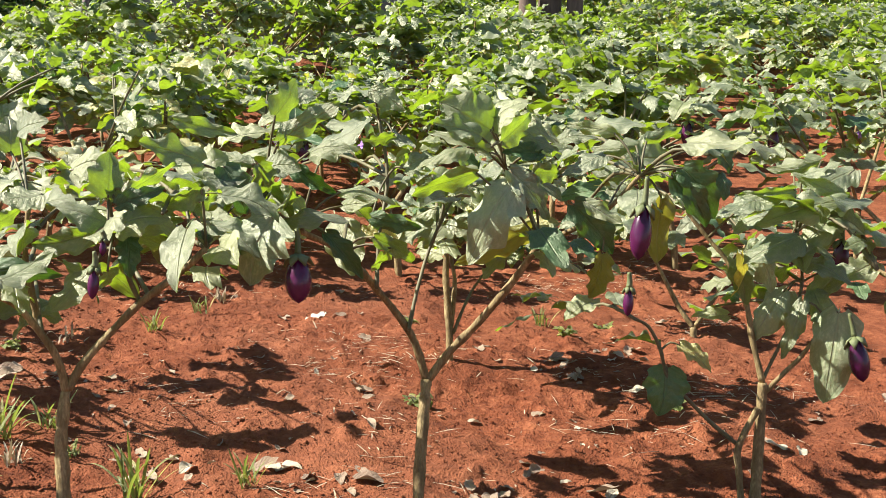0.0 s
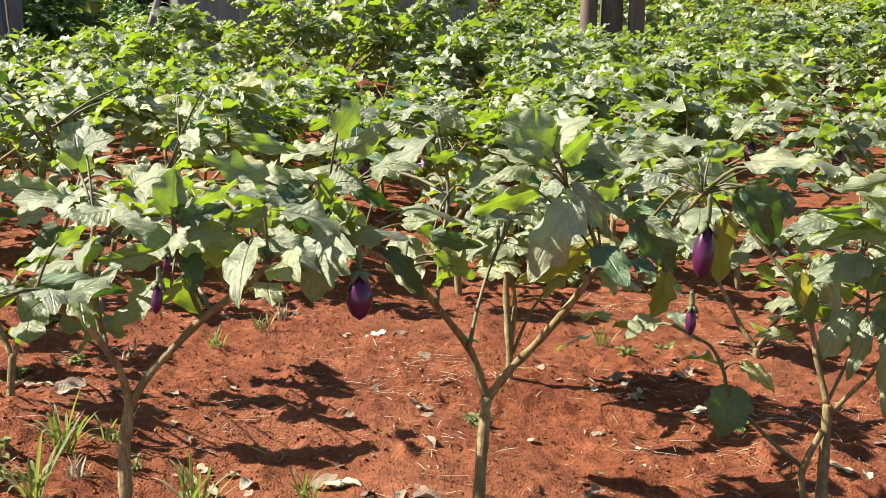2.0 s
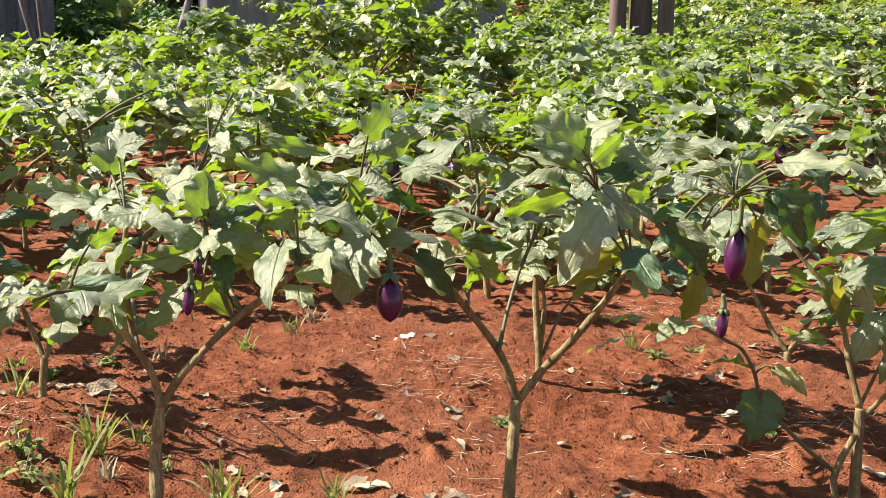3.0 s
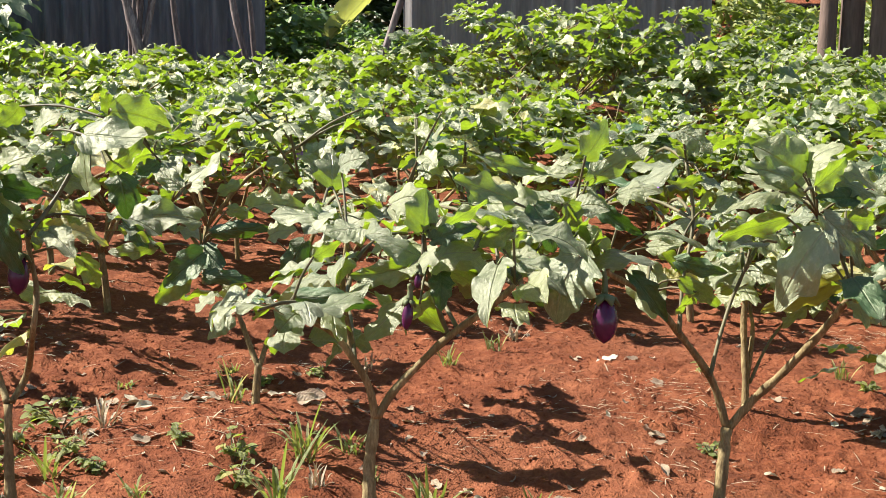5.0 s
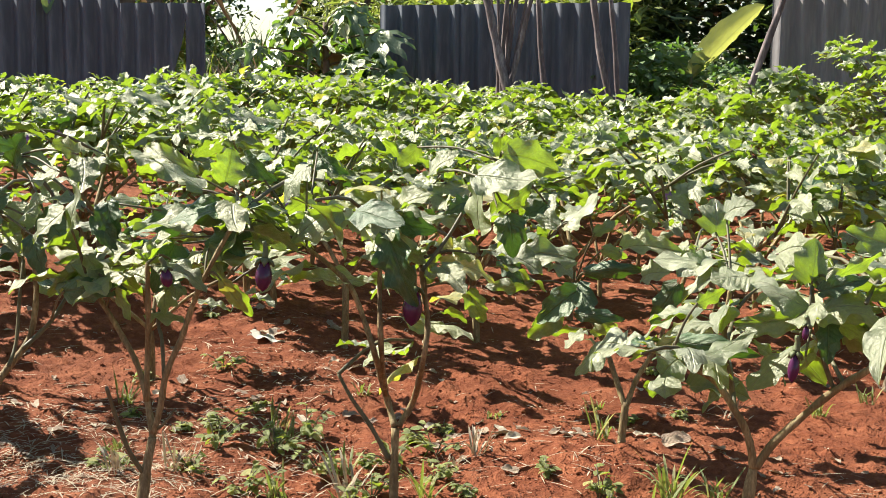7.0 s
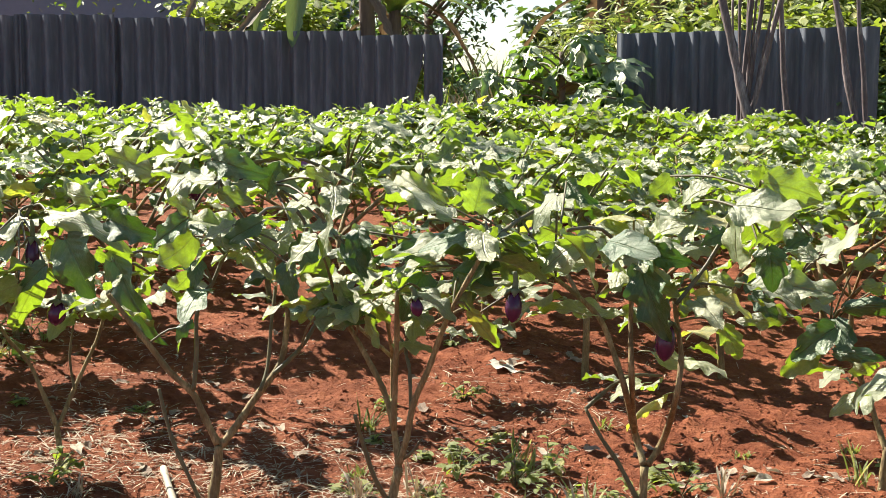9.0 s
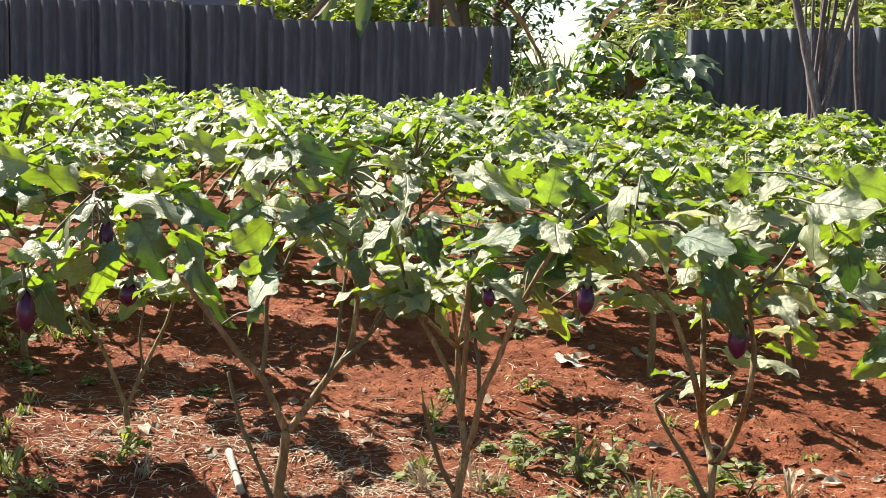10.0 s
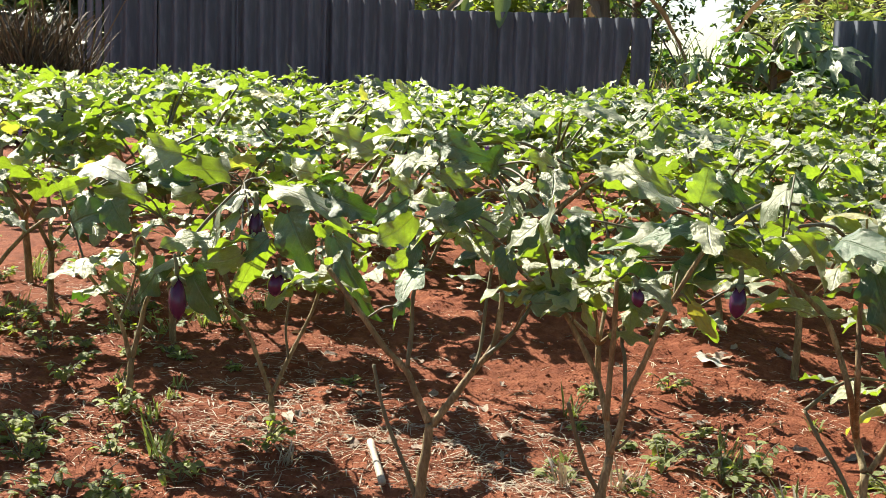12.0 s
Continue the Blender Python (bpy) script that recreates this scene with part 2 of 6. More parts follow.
def tube(bm, pts, r0, r1, sides=7, wob=0.0, rng=None, steps=3):
    """A tapered tube along a bent line, with knobbly rings and closed ends."""
    pts = [Vector(p) for p in pts]
    fine = []
    for i in range(len(pts) - 1):
        a, b = pts[max(i - 1, 0)], pts[i]
        c, d = pts[i + 1], pts[min(i + 2, len(pts) - 1)]
        for k in range(steps):
            t = k / steps
            fine.append(0.5 * (2 * b + (c - a) * t + (2 * a - 5 * b + 4 * c - d) * t * t + (3 * b - a - 3 * c + d) * t ** 3))
    fine.append(pts[-1])
    rings = []
    n = len(fine)
    for i, p in enumerate(fine):
        d = (fine[min(i + 1, n - 1)] - fine[max(i - 1, 0)])
        d = d.normalized() if d.length > 1e-6 else Vector((0, 0, 1))
        x = d.cross(Vector((0.31, 0.85, 0.2))).normalized()
        y = d.cross(x)
        r = r0 + (r1 - r0) * i / (n - 1)
        if rng and wob:
            r *= 1 + rng.uniform(-wob, wob)
        rings.append([bm.verts.new(p + (x * math.cos(q) + y * math.sin(q)) * r) for q in (2 * math.pi * k / sides for k in range(sides))])
    for a, b in zip(rings, rings[1:]):
        for k in range(sides):
            bm.faces.new((a[k], a[(k + 1) % sides], b[(k + 1) % sides], b[k]))
    bm.faces.new(rings[0][::-1])
    bm.faces.new(rings[-1])


def add_leaf(bm, m, seed, length, width, n=14, half=2, lobes=3.0, lobe=0.16, droop=0.25, fold=0.25, wave=0.06, petiole=0.0, uvl=None):
    """An egg-shaped blade along +y with its face to +z: shallow forward lobes, wavy margins, and a stalk behind it."""
    rng = random.Random(seed)
    uvl = uvl or bm.loops.layers.uv.verify()
    ph = (rng.uniform(0, 6.3), rng.uniform(0, 6.3))
    off = (rng.uniform(0.1, 0.5), rng.uniform(0.1, 0.5))
    depth = (lobe * rng.uniform(0.8, 1.25), lobe * rng.uniform(0.8, 1.25))
    skew, curl, twist = rng.uniform(-0.07, 0.07), rng.uniform(-0.8, 0.3), rng.uniform(-0.3, 0.3)
    rows = []
    for j in range(n + 1):
        v = j / n
        prof = max(math.sin(math.pi * (0.012 + 0.988 * v) ** 0.66), 0.0) ** 0.72 if j < n else 0.0
        row = []
        for i in range(-half, half + 1):
            s = i / half
            side = 1 if s > 0 else 0
            p = (lobes * v + off[side]) % 1.0
            tooth = p / 0.68 if p < 0.68 else (1 - p) / 0.32
            w = 0.5 * prof * (1 - depth[side] * (1 - tooth) * s * s * min(1, 7 * (1 - v)))
            x = s * w
            z = fold * abs(x) + curl * x * x + wave * s * s * math.sin(ph[side] + 2 * math.pi * lobes * v * 0.8) * (0.4 + prof * 0.6)
            z += 0.025 * math.sin(ph[0] * 2 + 5 * v) + twist * x * v - droop * v * v + 0.10 * droop * v
            y = v * (1 - 0.14 * abs(droop) * v) - 0.07 * s * s * (1 - v) ** 3 + 0.05 * tooth * lobe * abs(s)
            row.append((bm.verts.new(m @ Vector(((x + skew * math.sin(math.pi * v)) * width, y * length, z * length))), (0.5 + 0.5 * s, v)))
        rows.append(row)
    for a, b in zip(rows, rows[1:]):
        for i in range(2 * half):
            q = (a[i], a[i + 1], b[i + 1], b[i])
            fc = bm.faces.new([p[0] for p in q])
            fc.smooth = True
            for lp, p in zip(fc.loops, q):
                lp[uvl].uv = p[1]
    if petiole > 0:
        r = 0.012 * length + 0.0012
        prev = None
        for k in range(4):
            t = k / 3
            c = Vector((0, -petiole * (1 - t), -0.22 * petiole * (1 - t) ** 2))
            ring = [bm.verts.new(m @ (c + Vector((r * math.cos(q), 0, r * math.sin(q))))) for q in (0.5, 2.6, 4.7)]
            if prev:
                for i in range(3):
                    fc = bm.faces.new((prev[i], prev[(i + 1) % 3], ring[(i + 1) % 3], ring[i]))
                    for lp in fc.loops:
                        lp[uvl].uv = (0.5, 0.02)
            prev = ring


def leaf_mesh(name, seed, material, n=14, half=2, petiole=0.3, **kw):
    bm = bmesh.new()
    add_leaf(bm, Matrix(), seed, 1.0, 1.0, n, half, petiole=petiole, **kw)
    me = bpy.data.meshes.new(name)
    bm.to_mesh(me)
    bm.free()
    me.materials.append(material)
    return me


def leaf_set(material, petiole, count=8):
    out = []
    for k in range(count):
        rng = random.Random(100 + k)
        out.append(leaf_mesh("leaf", 40 + k, material, n=22, half=3, petiole=petiole, lobes=rng.choice((2.6, 3.1, 3.6)), lobe=rng.uniform(0.16, 0.34),
                             droop=rng.uniform(-0.06, 0.46), fold=rng.uniform(-0.1, 0.5), wave=rng.uniform(0.04, 0.10)))
    return out


# one in fourteen of the chance leaves takes the shade-dark colour too
LEAVES = leaf_set(LEAF, 0.32, 13) + leaf_set(SHADED_LEAF, 0.32, 14)[13:]
YOUNG_BLADES = leaf_set(LEAF, 0.05, 12)
BARE = {k: YOUNG_BLADES for k in 'ucwl'} | {'d': leaf_set(SHADED_LEAF, 0.05, 8), 'b': leaf_set(PALE_LEAF, 0.05, 5), 'y': leaf_set(OLD_LEAF, 0.05, 4)}


def leaf_pose(base, along, face, length, width):
    y = Vector(along).normalized()
    z = Vector(face) - y * y.dot(Vector(face))
    z = z.normalized() if z.length > 1e-3 else y.orthogonal().normalized()
    x = y.cross(z)
    m = Matrix((x * width, y * length, z * length)).transposed().to_4x4()
    return Matrix.Translation(base) @ m


def fruit_parts(parent, top, bottom, ratio, rng):
    """A glossy egg-shaped fruit hung by its stalk, under a five-pointed calyx."""
    top, bottom = Vector(top), Vector(bottom)
    ax = bottom - top
    ln = ax.length
    z = ax.normalized()
    x = z.orthogonal().normalized()
    y = z.cross(x)
    bm = bmesh.new()
    rings = []
    for j in range(13):
        t = j / 12
        r = ln * ratio * 0.5 * math.sin(math.pi * min(1, 0.06 + 0.94 * t)) ** 0.6 * (0.72 + 0.36 * t) if j < 12 else 0.0005
        rings.append([bm.verts.new(top + z * (ln * t) + (x * math.cos(q) + y * math.sin(q)) * r) for q in (2 * math.pi * k / 14 for k in range(14))])
    for a, b in zip(rings, rings[1:]):
        for k in range(14):
            bm.faces.new((a[k], a[(k + 1) % 14], b[(k + 1) % 14], b[k]))
    bm.faces.new(rings[0][::-1])
    fr = part("fruit", bm, FRUIT, parent, "glossy dark purple eggplant")
    bm = bmesh.new()
    tube(bm, [top - z * ln * 0.55 + x * 0.004, top - z * ln * 0.3, top - z * ln * 0.03], 0.0035, 0.006, 6)
    for k in range(5):
        q = 2 * math.pi * k / 5 + rng.uniform(-0.2, 0.2)
        d = x * math.cos(q) + y * math.sin(q)
        e = x * -math.sin(q) + y * math.cos(q)
        rr = ln * ratio * 0.5
        a = [top - z * ln * 0.03, top + z * ln * 0.06 + d * rr * 0.62 + e * rr * 0.42, top + z * ln * 0.24 + d * rr * 1.0, top + z * ln * 0.06 + d * rr * 0.62 - e * rr * 0.42]
        vs = [bm.verts.new(p) for p in a]
        ws = [bm.verts.new(p + d * 0.003 - z * 0.002) for p in a]
        bm.faces.new(vs)
        bm.faces.new(ws[::-1])
        for i in range(4):
            bm.faces.new((vs[i], ws[i], ws[(i + 1) % 4], vs[(i + 1) % 4]))
    part("calyx", bm, CALYX, fr, "dull green calyx and stalk")


def flower_part(parent, at, rng, s=0.022):
    bm = bmesh.new()
    c = Vector(at)
    face = Vector((rng.uniform(-0.5, 0.5), -1, rng.uniform(-0.4, 0.3))).normalized()
    x = face.orthogonal().normalized()
    y = face.cross(x)
    mid = bm.verts.new(c)
    ring = []
    for k in range(10):
        q = 2 * math.pi * k / 10
        r = s if k % 2 == 0 else s * 0.55
        ring.append(bm.verts.new(c + (x * math.cos(q) + y * math.sin(q)) * r + face * (0.006 if k % 2 else 0.002)))
    for k in range(10):
        bm.faces.new((mid, ring[k], ring[(k + 1) % 10]))
    part("flower", bm, PETAL, parent, "violet star-shaped flower", smooth=False)


# ---- terrain ----
def bumps(p, s, seed):
    """Smooth value noise over an array of points."""
    q = p * s + seed * 7.31
    i = np.floor(q).astype(int)
    f = q - i
    f = f * f * (3 - 2 * f)
    def hsh(a, b):
        v = np.sin(a * 127.1 + b * 311.7 + seed * 17.3) * 43758.5453
        return v - np.floor(v)
    a, b = i[..., 0], i[..., 1]
    u, v = f[..., 0], f[..., 1]
    return (hsh(a, b) * (1 - u) + hsh(a + 1, b) * u) * (1 - v) + (hsh(a, b + 1) * (1 - u) + hsh(a + 1, b + 1) * u) * v - 0.5


MOUNDS = []


def relief(x, y):
    p = np.stack([np.asarray(x, float), np.asarray(y, float)], -1)
    xx, yy = p[..., 0], p[..., 1]
    z = 0.315 + 0.045 * (np.clip(yy, -5, 3.6) - 1.9) - 0.056 * np.clip(xx, -3.5, 2.6)
    wide = np.clip((9 - np.abs(yy - 3)) / 3, 0, 1)
    near = np.clip((yy - 0.9) / 0.2, 0, 1) * np.clip((7.6 - yy) / 1.0, 0, 1) * np.clip((xx + 4.0) / 0.3, 0, 1) * np.clip((3.4 - xx) / 0.3, 0, 1)
    z = z + wide * bumps(p, 2.1, 1) * 0.05 + near * (bumps(p, 7, 2) * 0.022 + bumps(p, 19, 3) * 0.012 + bumps(p, 44, 4) * 0.010)
    clod = np.maximum(bumps(p, 26, 5) - 0.22, 0) * 0.06
    z = z + near * clod
    z = z + 0.15 * np.clip(yy - 11.8, 0, 12) * np.clip((xx - 2.5) / 2.5, 0, 1)
    z = z + 0.058 * np.clip(yy - 5.5, 0, 6.3) * np.clip((xx - 0.4) / 3.0, 0, 1)
    for mx, my, mh, mr in MOUNDS:
        z = z + mh * np.exp(-((xx - mx) ** 2 + (yy - my) ** 2) / (2 * mr * mr))
    return z


def ground_z(x, y):
    return float(relief(np.array([x]), np.array([y]))[0])

# ---- the front plants: foot, stems (radii and points from the foot), leaves (stalk end, tip, kind, width ratio), fruit ----
# plant A
A_AT = (0.768, 1.540, 0.256)
A_STEMS = [
    (0.0140, 0.0120, [(0.000, 0.000, -0.080), (0.000, 0.000, 0.162), (-0.001, 0.019, 0.263), (-0.002, 0.029, 0.318), (0.008, 0.042, 0.401)]),
    (0.0090, 0.0060, [(0.008, 0.041, 0.397), (-0.003, 0.030, 0.453), (-0.026, 0.019, 0.499), (-0.068, 0.014, 0.554), (-0.136, 0.008, 0.580)]),
    (0.0080, 0.0050, [(-0.030, 0.065, 0.488), (-0.038, 0.075, 0.529), (-0.049, 0.087, 0.584), (-0.051, 0.097, 0.630), (-0.044, 0.108, 0.695)]),
    (0.0090, 0.0060, [(0.012, 0.040, 0.399), (0.043, 0.038, 0.449), (0.109, 0.033, 0.520), (0.146, 0.027, 0.554), (0.206, 0.018, 0.601), (0.239, 0.013, 0.634)]),
    (0.0050, 0.0040, [(0.132, 0.042, 0.539), (0.115, 0.034, 0.581), (0.094, 0.033, 0.657), (0.087, 0.026, 0.714)]),
]
A_STEMS += [
    (0.0050, 0.0040, [(0.210, 0.038, 0.601), (0.216, 0.091, 0.645), (0.212, 0.144, 0.685)]),
]
A_LEAVES = [
    ((0.086, -0.006, 0.722), (0.105, 0.014, 0.796), 'l', 1.04),
    ((0.099, -0.014, 0.712), (0.167, -0.044, 0.739), 'd', 0.46),
    ((0.097, 0.004, 0.670), (0.164, -0.026, 0.710), 'w', 0.89),
    ((0.085, -0.011, 0.682), (0.019, -0.041, 0.728), 'w', 0.75),
    ((0.067, -0.016, 0.670), (-0.044, 0.004, 0.633), 'l', 0.40),
    ((-0.122, 0.004, 0.612), (0.009, -0.026, 0.601), 'd', 0.32),
    ((0.029, 0.035, 0.763), (0.092, 0.005, 0.788), 'w', 1.05),
    ((-0.016, 0.028, 0.724), (-0.074, -0.002, 0.720), 'w', 1.05),
    ((-0.079, 0.226, 0.771), (-0.068, 0.246, 0.837), 'l', 1.05),
    ((-0.061, 0.193, 0.808), (-0.022, 0.163, 0.839), 'w', 1.05),
    ((0.064, 0.012, 0.610), (-0.011, -0.018, 0.545), 'w', 0.57),
    ((0.115, -0.003, 0.657), (0.118, -0.033, 0.599), 'd', 0.67),
]
A_LEAVES += [
    ((0.082, -0.010, 0.604), (0.085, 0.010, 0.563), 'l', 1.05),
    ((0.112, -0.014, 0.732), (0.198, 0.006, 0.773), 'l', 0.32),
    ((0.232, -0.007, 0.733), (0.169, 0.013, 0.695), 'l', 0.45),
    ((0.127, 0.136, 0.638), (0.203, 0.156, 0.593), 'l', 0.34),
    ((0.156, 0.180, 0.645), (0.199, 0.150, 0.668), 'w', 0.83),
    ((0.219, 0.028, 0.691), (0.271, 0.048, 0.716), 'l', 0.36),
    ((-0.082, 0.178, 0.718), (-0.114, 0.148, 0.751), 'w', 1.05),
    ((-0.092, -0.008, 0.681), (-0.046, 0.012, 0.704), 'l', 0.56),
]
A_FRUIT = [
    ((0.066, -0.108, 0.629), (0.061, -0.115, 0.583), 0.42),
    ((0.080, -0.103, 0.672), (0.078, -0.107, 0.648), 0.50),
]
# plant B
B_AT = (1.435, 1.898, 0.235)
B_STEMS = [
    (0.0135, 0.0120, [(0.000, 0.000, -0.080), (0.000, 0.000, -0.007), (0.010, 0.028, 0.115), (0.022, 0.054, 0.214), (0.032, 0.075, 0.291)]),
    (0.0100, 0.0060, [(0.032, 0.075, 0.289), (-0.002, 0.074, 0.388), (-0.081, 0.032, 0.494), (-0.155, -0.014, 0.578), (-0.246, -0.084, 0.636), (-0.317, -0.131, 0.692)]),
    (0.0050, 0.0040, [(-0.010, 0.055, 0.402), (0.012, 0.093, 0.466), (0.044, 0.138, 0.539), (0.070, 0.153, 0.595), (0.085, 0.168, 0.640)]),
    (0.0110, 0.0080, [(0.035, 0.075, 0.289), (0.077, 0.056, 0.354), (0.126, 0.022, 0.420), (0.178, -0.035, 0.512), (0.219, -0.084, 0.599)]),
    (0.0060, 0.0040, [(0.242, -0.001, 0.581), (0.234, 0.032, 0.635), (0.198, 0.098, 0.719)]),
]
B_STEMS += [
    (0.0070, 0.0050, [(0.243, -0.003, 0.584), (0.297, -0.050, 0.619), (0.349, -0.095, 0.664), (0.401, -0.129, 0.734)]),
    (0.0050, 0.0040, [(-0.086, -0.000, 0.501), (-0.073, 0.047, 0.599), (-0.046, 0.108, 0.709), (-0.060, 0.132, 0.821)]),
]
B_LEAVES = [
    ((-0.317, -0.309, 0.697), (-0.380, -0.339, 0.599), 'b', 1.05),
    ((-0.393, -0.270, 0.779), (-0.354, -0.300, 0.706), 'd', 0.74),
    ((-0.332, -0.224, 0.777), (-0.312, -0.204, 0.715), 'l', 0.77),
    ((-0.473, -0.177, 0.850), (-0.361, -0.157, 0.822), 'l', 0.32),
    ((-0.427, -0.195, 0.780), (-0.459, -0.175, 0.827), 'l', 0.85),
    ((-0.431, -0.283, 0.786), (-0.531, -0.313, 0.827), 'w', 0.51),
    ((-0.343, -0.232, 0.778), (-0.403, -0.212, 0.796), 'l', 0.39),
    ((-0.316, -0.208, 0.768), (-0.264, -0.238, 0.778), 'w', 1.00),
    ((-0.302, -0.218, 0.859), (-0.241, -0.198, 0.916), 'l', 0.67),
    ((-0.297, -0.217, 0.815), (-0.181, -0.197, 0.881), 'l', 0.32),
    ((-0.195, -0.080, 0.795), (-0.116, -0.110, 0.849), 'w', 0.64),
    ((-0.297, -0.103, 0.721), (-0.223, -0.133, 0.677), 'w', 0.48),
]
B_LEAVES += [
    ((-0.284, -0.172, 0.664), (-0.182, -0.202, 0.702), 'w', 0.54),
    ((-0.209, -0.176, 0.643), (-0.137, -0.206, 0.569), 'd', 0.35),
    ((-0.273, -0.075, 0.759), (-0.178, -0.105, 0.704), 'd', 0.32),
    ((-0.170, -0.090, 0.707), (-0.070, -0.120, 0.714), 'w', 0.40),
    ((-0.160, -0.053, 0.675), (-0.098, -0.083, 0.689), 'w', 0.64),
    ((0.091, -0.074, 0.738), (-0.032, -0.054, 0.692), 'l', 0.43),
    ((0.123, -0.055, 0.773), (0.006, -0.035, 0.817), 'l', 0.32),
    ((0.138, 0.003, 0.811), (0.048, -0.027, 0.879), 'w', 1.05),
    ((0.143, 0.003, 0.816), (0.181, -0.027, 0.884), 'w', 1.05),
    ((0.138, -0.083, 0.797), (0.218, -0.063, 0.845), 'l', 0.58),
    ((0.096, -0.072, 0.807), (0.002, -0.102, 0.837), 'w', 0.54),
    ((0.072, -0.082, 0.787), (-0.032, -0.112, 0.776), 'w', 0.47),
]
B_LEAVES += [
    ((0.157, -0.098, 0.718), (0.040, -0.128, 0.596), 'b', 0.59),
    ((0.154, -0.090, 0.744), (0.247, -0.120, 0.655), 'b', 0.48),
    ((0.210, -0.059, 0.624), (0.055, -0.039, 0.541), 'y', 0.32),
    ((-0.109, -0.105, 0.623), (-0.013, -0.085, 0.563), 'l', 0.32),
    ((-0.077, -0.105, 0.601), (-0.111, -0.085, 0.553), 'l', 0.66),
    ((-0.086, 0.060, 0.634), (0.010, 0.030, 0.614), 'd', 0.42),
    ((0.198, -0.091, 0.738), (0.272, -0.071, 0.729), 'l', 0.60),
    ((0.411, -0.076, 0.785), (0.325, -0.056, 0.771), 'l', 0.40),
    ((0.344, -0.080, 0.768), (0.251, -0.110, 0.747), 'w', 0.57),
    ((0.360, -0.087, 0.812), (0.266, -0.067, 0.829), 'l', 0.32),
    ((0.273, -0.118, 0.679), (0.361, -0.148, 0.586), 'd', 0.55),
    ((0.281, -0.166, 0.690), (0.346, -0.196, 0.653), 'w', 0.55),
]
B_LEAVES += [
    ((0.464, -0.183, 0.753), (0.541, -0.213, 0.663), 'd', 0.63),
    ((0.444, -0.136, 0.691), (0.458, -0.116, 0.553), 'y', 0.52),
    ((0.443, -0.190, 0.736), (0.521, -0.220, 0.648), 'd', 0.45),
    ((0.330, -0.131, 0.584), (0.325, -0.111, 0.474), 'y', 0.44),
    ((0.428, -0.087, 0.795), (0.533, -0.067, 0.809), 'l', 0.32),
    ((0.570, -0.083, 0.787), (0.604, -0.113, 0.740), 'd', 0.73),
    ((0.575, -0.109, 0.735), (0.583, -0.139, 0.689), 'd', 0.73),
    ((-0.088, 0.056, 0.885), (-0.027, 0.026, 0.854), 'w', 0.64),
    ((-0.039, 0.076, 0.794), (-0.104, 0.096, 0.768), 'l', 0.51),
    ((-0.015, 0.078, 0.726), (0.035, 0.048, 0.763), 'w', 0.94),
    ((-0.232, -0.124, 0.785), (-0.165, -0.154, 0.808), 'w', 0.71),
    ((0.237, -0.014, 0.767), (0.160, -0.044, 0.780), 'd', 0.52),
]
B_LEAVES += [
    ((0.457, 0.068, 0.709), (0.379, 0.088, 0.705), 'l', 0.43),
    ((0.278, 0.009, 0.787), (0.349, -0.021, 0.809), 'w', 0.64),
]
B_FRUIT = [
    ((-0.277, -0.332, 0.636), (-0.278, -0.347, 0.557), 0.62),
    ((0.343, -0.306, 0.702), (0.329, -0.320, 0.608), 0.45),
    ((0.315, -0.321, 0.558), (0.311, -0.328, 0.508), 0.42),
]
# plant C
C_AT = (2.198, 1.935, 0.193)
C_STEMS = [
    (0.0135, 0.0120, [(0.000, 0.000, -0.080), (0.000, 0.000, -0.006), (0.010, 0.018, 0.103), (0.021, 0.037, 0.224), (0.026, 0.047, 0.285)]),
    (0.0100, 0.0080, [(-0.024, 0.005, -0.006), (-0.032, 0.018, 0.093), (-0.034, 0.023, 0.152), (0.007, 0.024, 0.235)]),
    (0.0060, 0.0040, [(-0.029, 0.033, 0.149), (-0.088, 0.041, 0.197), (-0.146, 0.049, 0.254), (-0.194, 0.055, 0.305), (-0.212, 0.057, 0.367), (-0.240, 0.059, 0.418), (-0.273, 0.056, 0.438)]),
    (0.0090, 0.0050, [(0.026, 0.047, 0.285), (0.006, 0.069, 0.381), (-0.004, 0.085, 0.453), (-0.038, 0.107, 0.538), (-0.085, 0.127, 0.597), (-0.132, 0.148, 0.657)]),
    (0.0070, 0.0050, [(0.028, 0.043, 0.263), (0.070, 0.030, 0.313), (0.101, 0.017, 0.353), (0.149, 0.007, 0.429)]),
]
C_STEMS += [
    (0.0050, 0.0040, [(0.026, 0.048, 0.291), (0.056, 0.057, 0.344), (0.096, 0.068, 0.416), (0.124, 0.082, 0.501), (0.117, 0.108, 0.609)]),
]
C_LEAVES = [
    ((-0.198, 0.057, 0.327), (-0.215, 0.017, 0.229), 'd', 1.00),
    ((-0.171, 0.050, 0.377), (-0.116, -0.010, 0.347), 'u', 0.55),
    ((-0.189, 0.131, 0.360), (-0.287, 0.123, 0.391), 'u', 0.40),
    ((0.145, -0.046, 0.460), (0.100, -0.059, 0.253), 'b', 0.60),
    ((0.096, 0.089, 0.481), (0.033, 0.110, 0.372), 'b', 0.62),
    ((0.200, 0.057, 0.523), (0.105, 0.040, 0.460), 'c', 0.60),
    ((0.096, 0.019, 0.472), (0.028, -0.021, 0.364), 'c', 0.35),
    ((0.070, 0.042, 0.609), (-0.022, 0.064, 0.589), 'u', 0.60),
    ((0.080, 0.044, 0.667), (-0.055, 0.047, 0.684), 'u', 0.55),
    ((0.117, 0.099, 0.732), (0.181, 0.057, 0.776), 'u', 0.60),
    ((0.072, 0.066, 0.568), (0.190, 0.062, 0.591), 'u', 0.60),
    ((0.104, 0.011, 0.660), (0.002, 0.002, 0.739), 'u', 0.60),
]
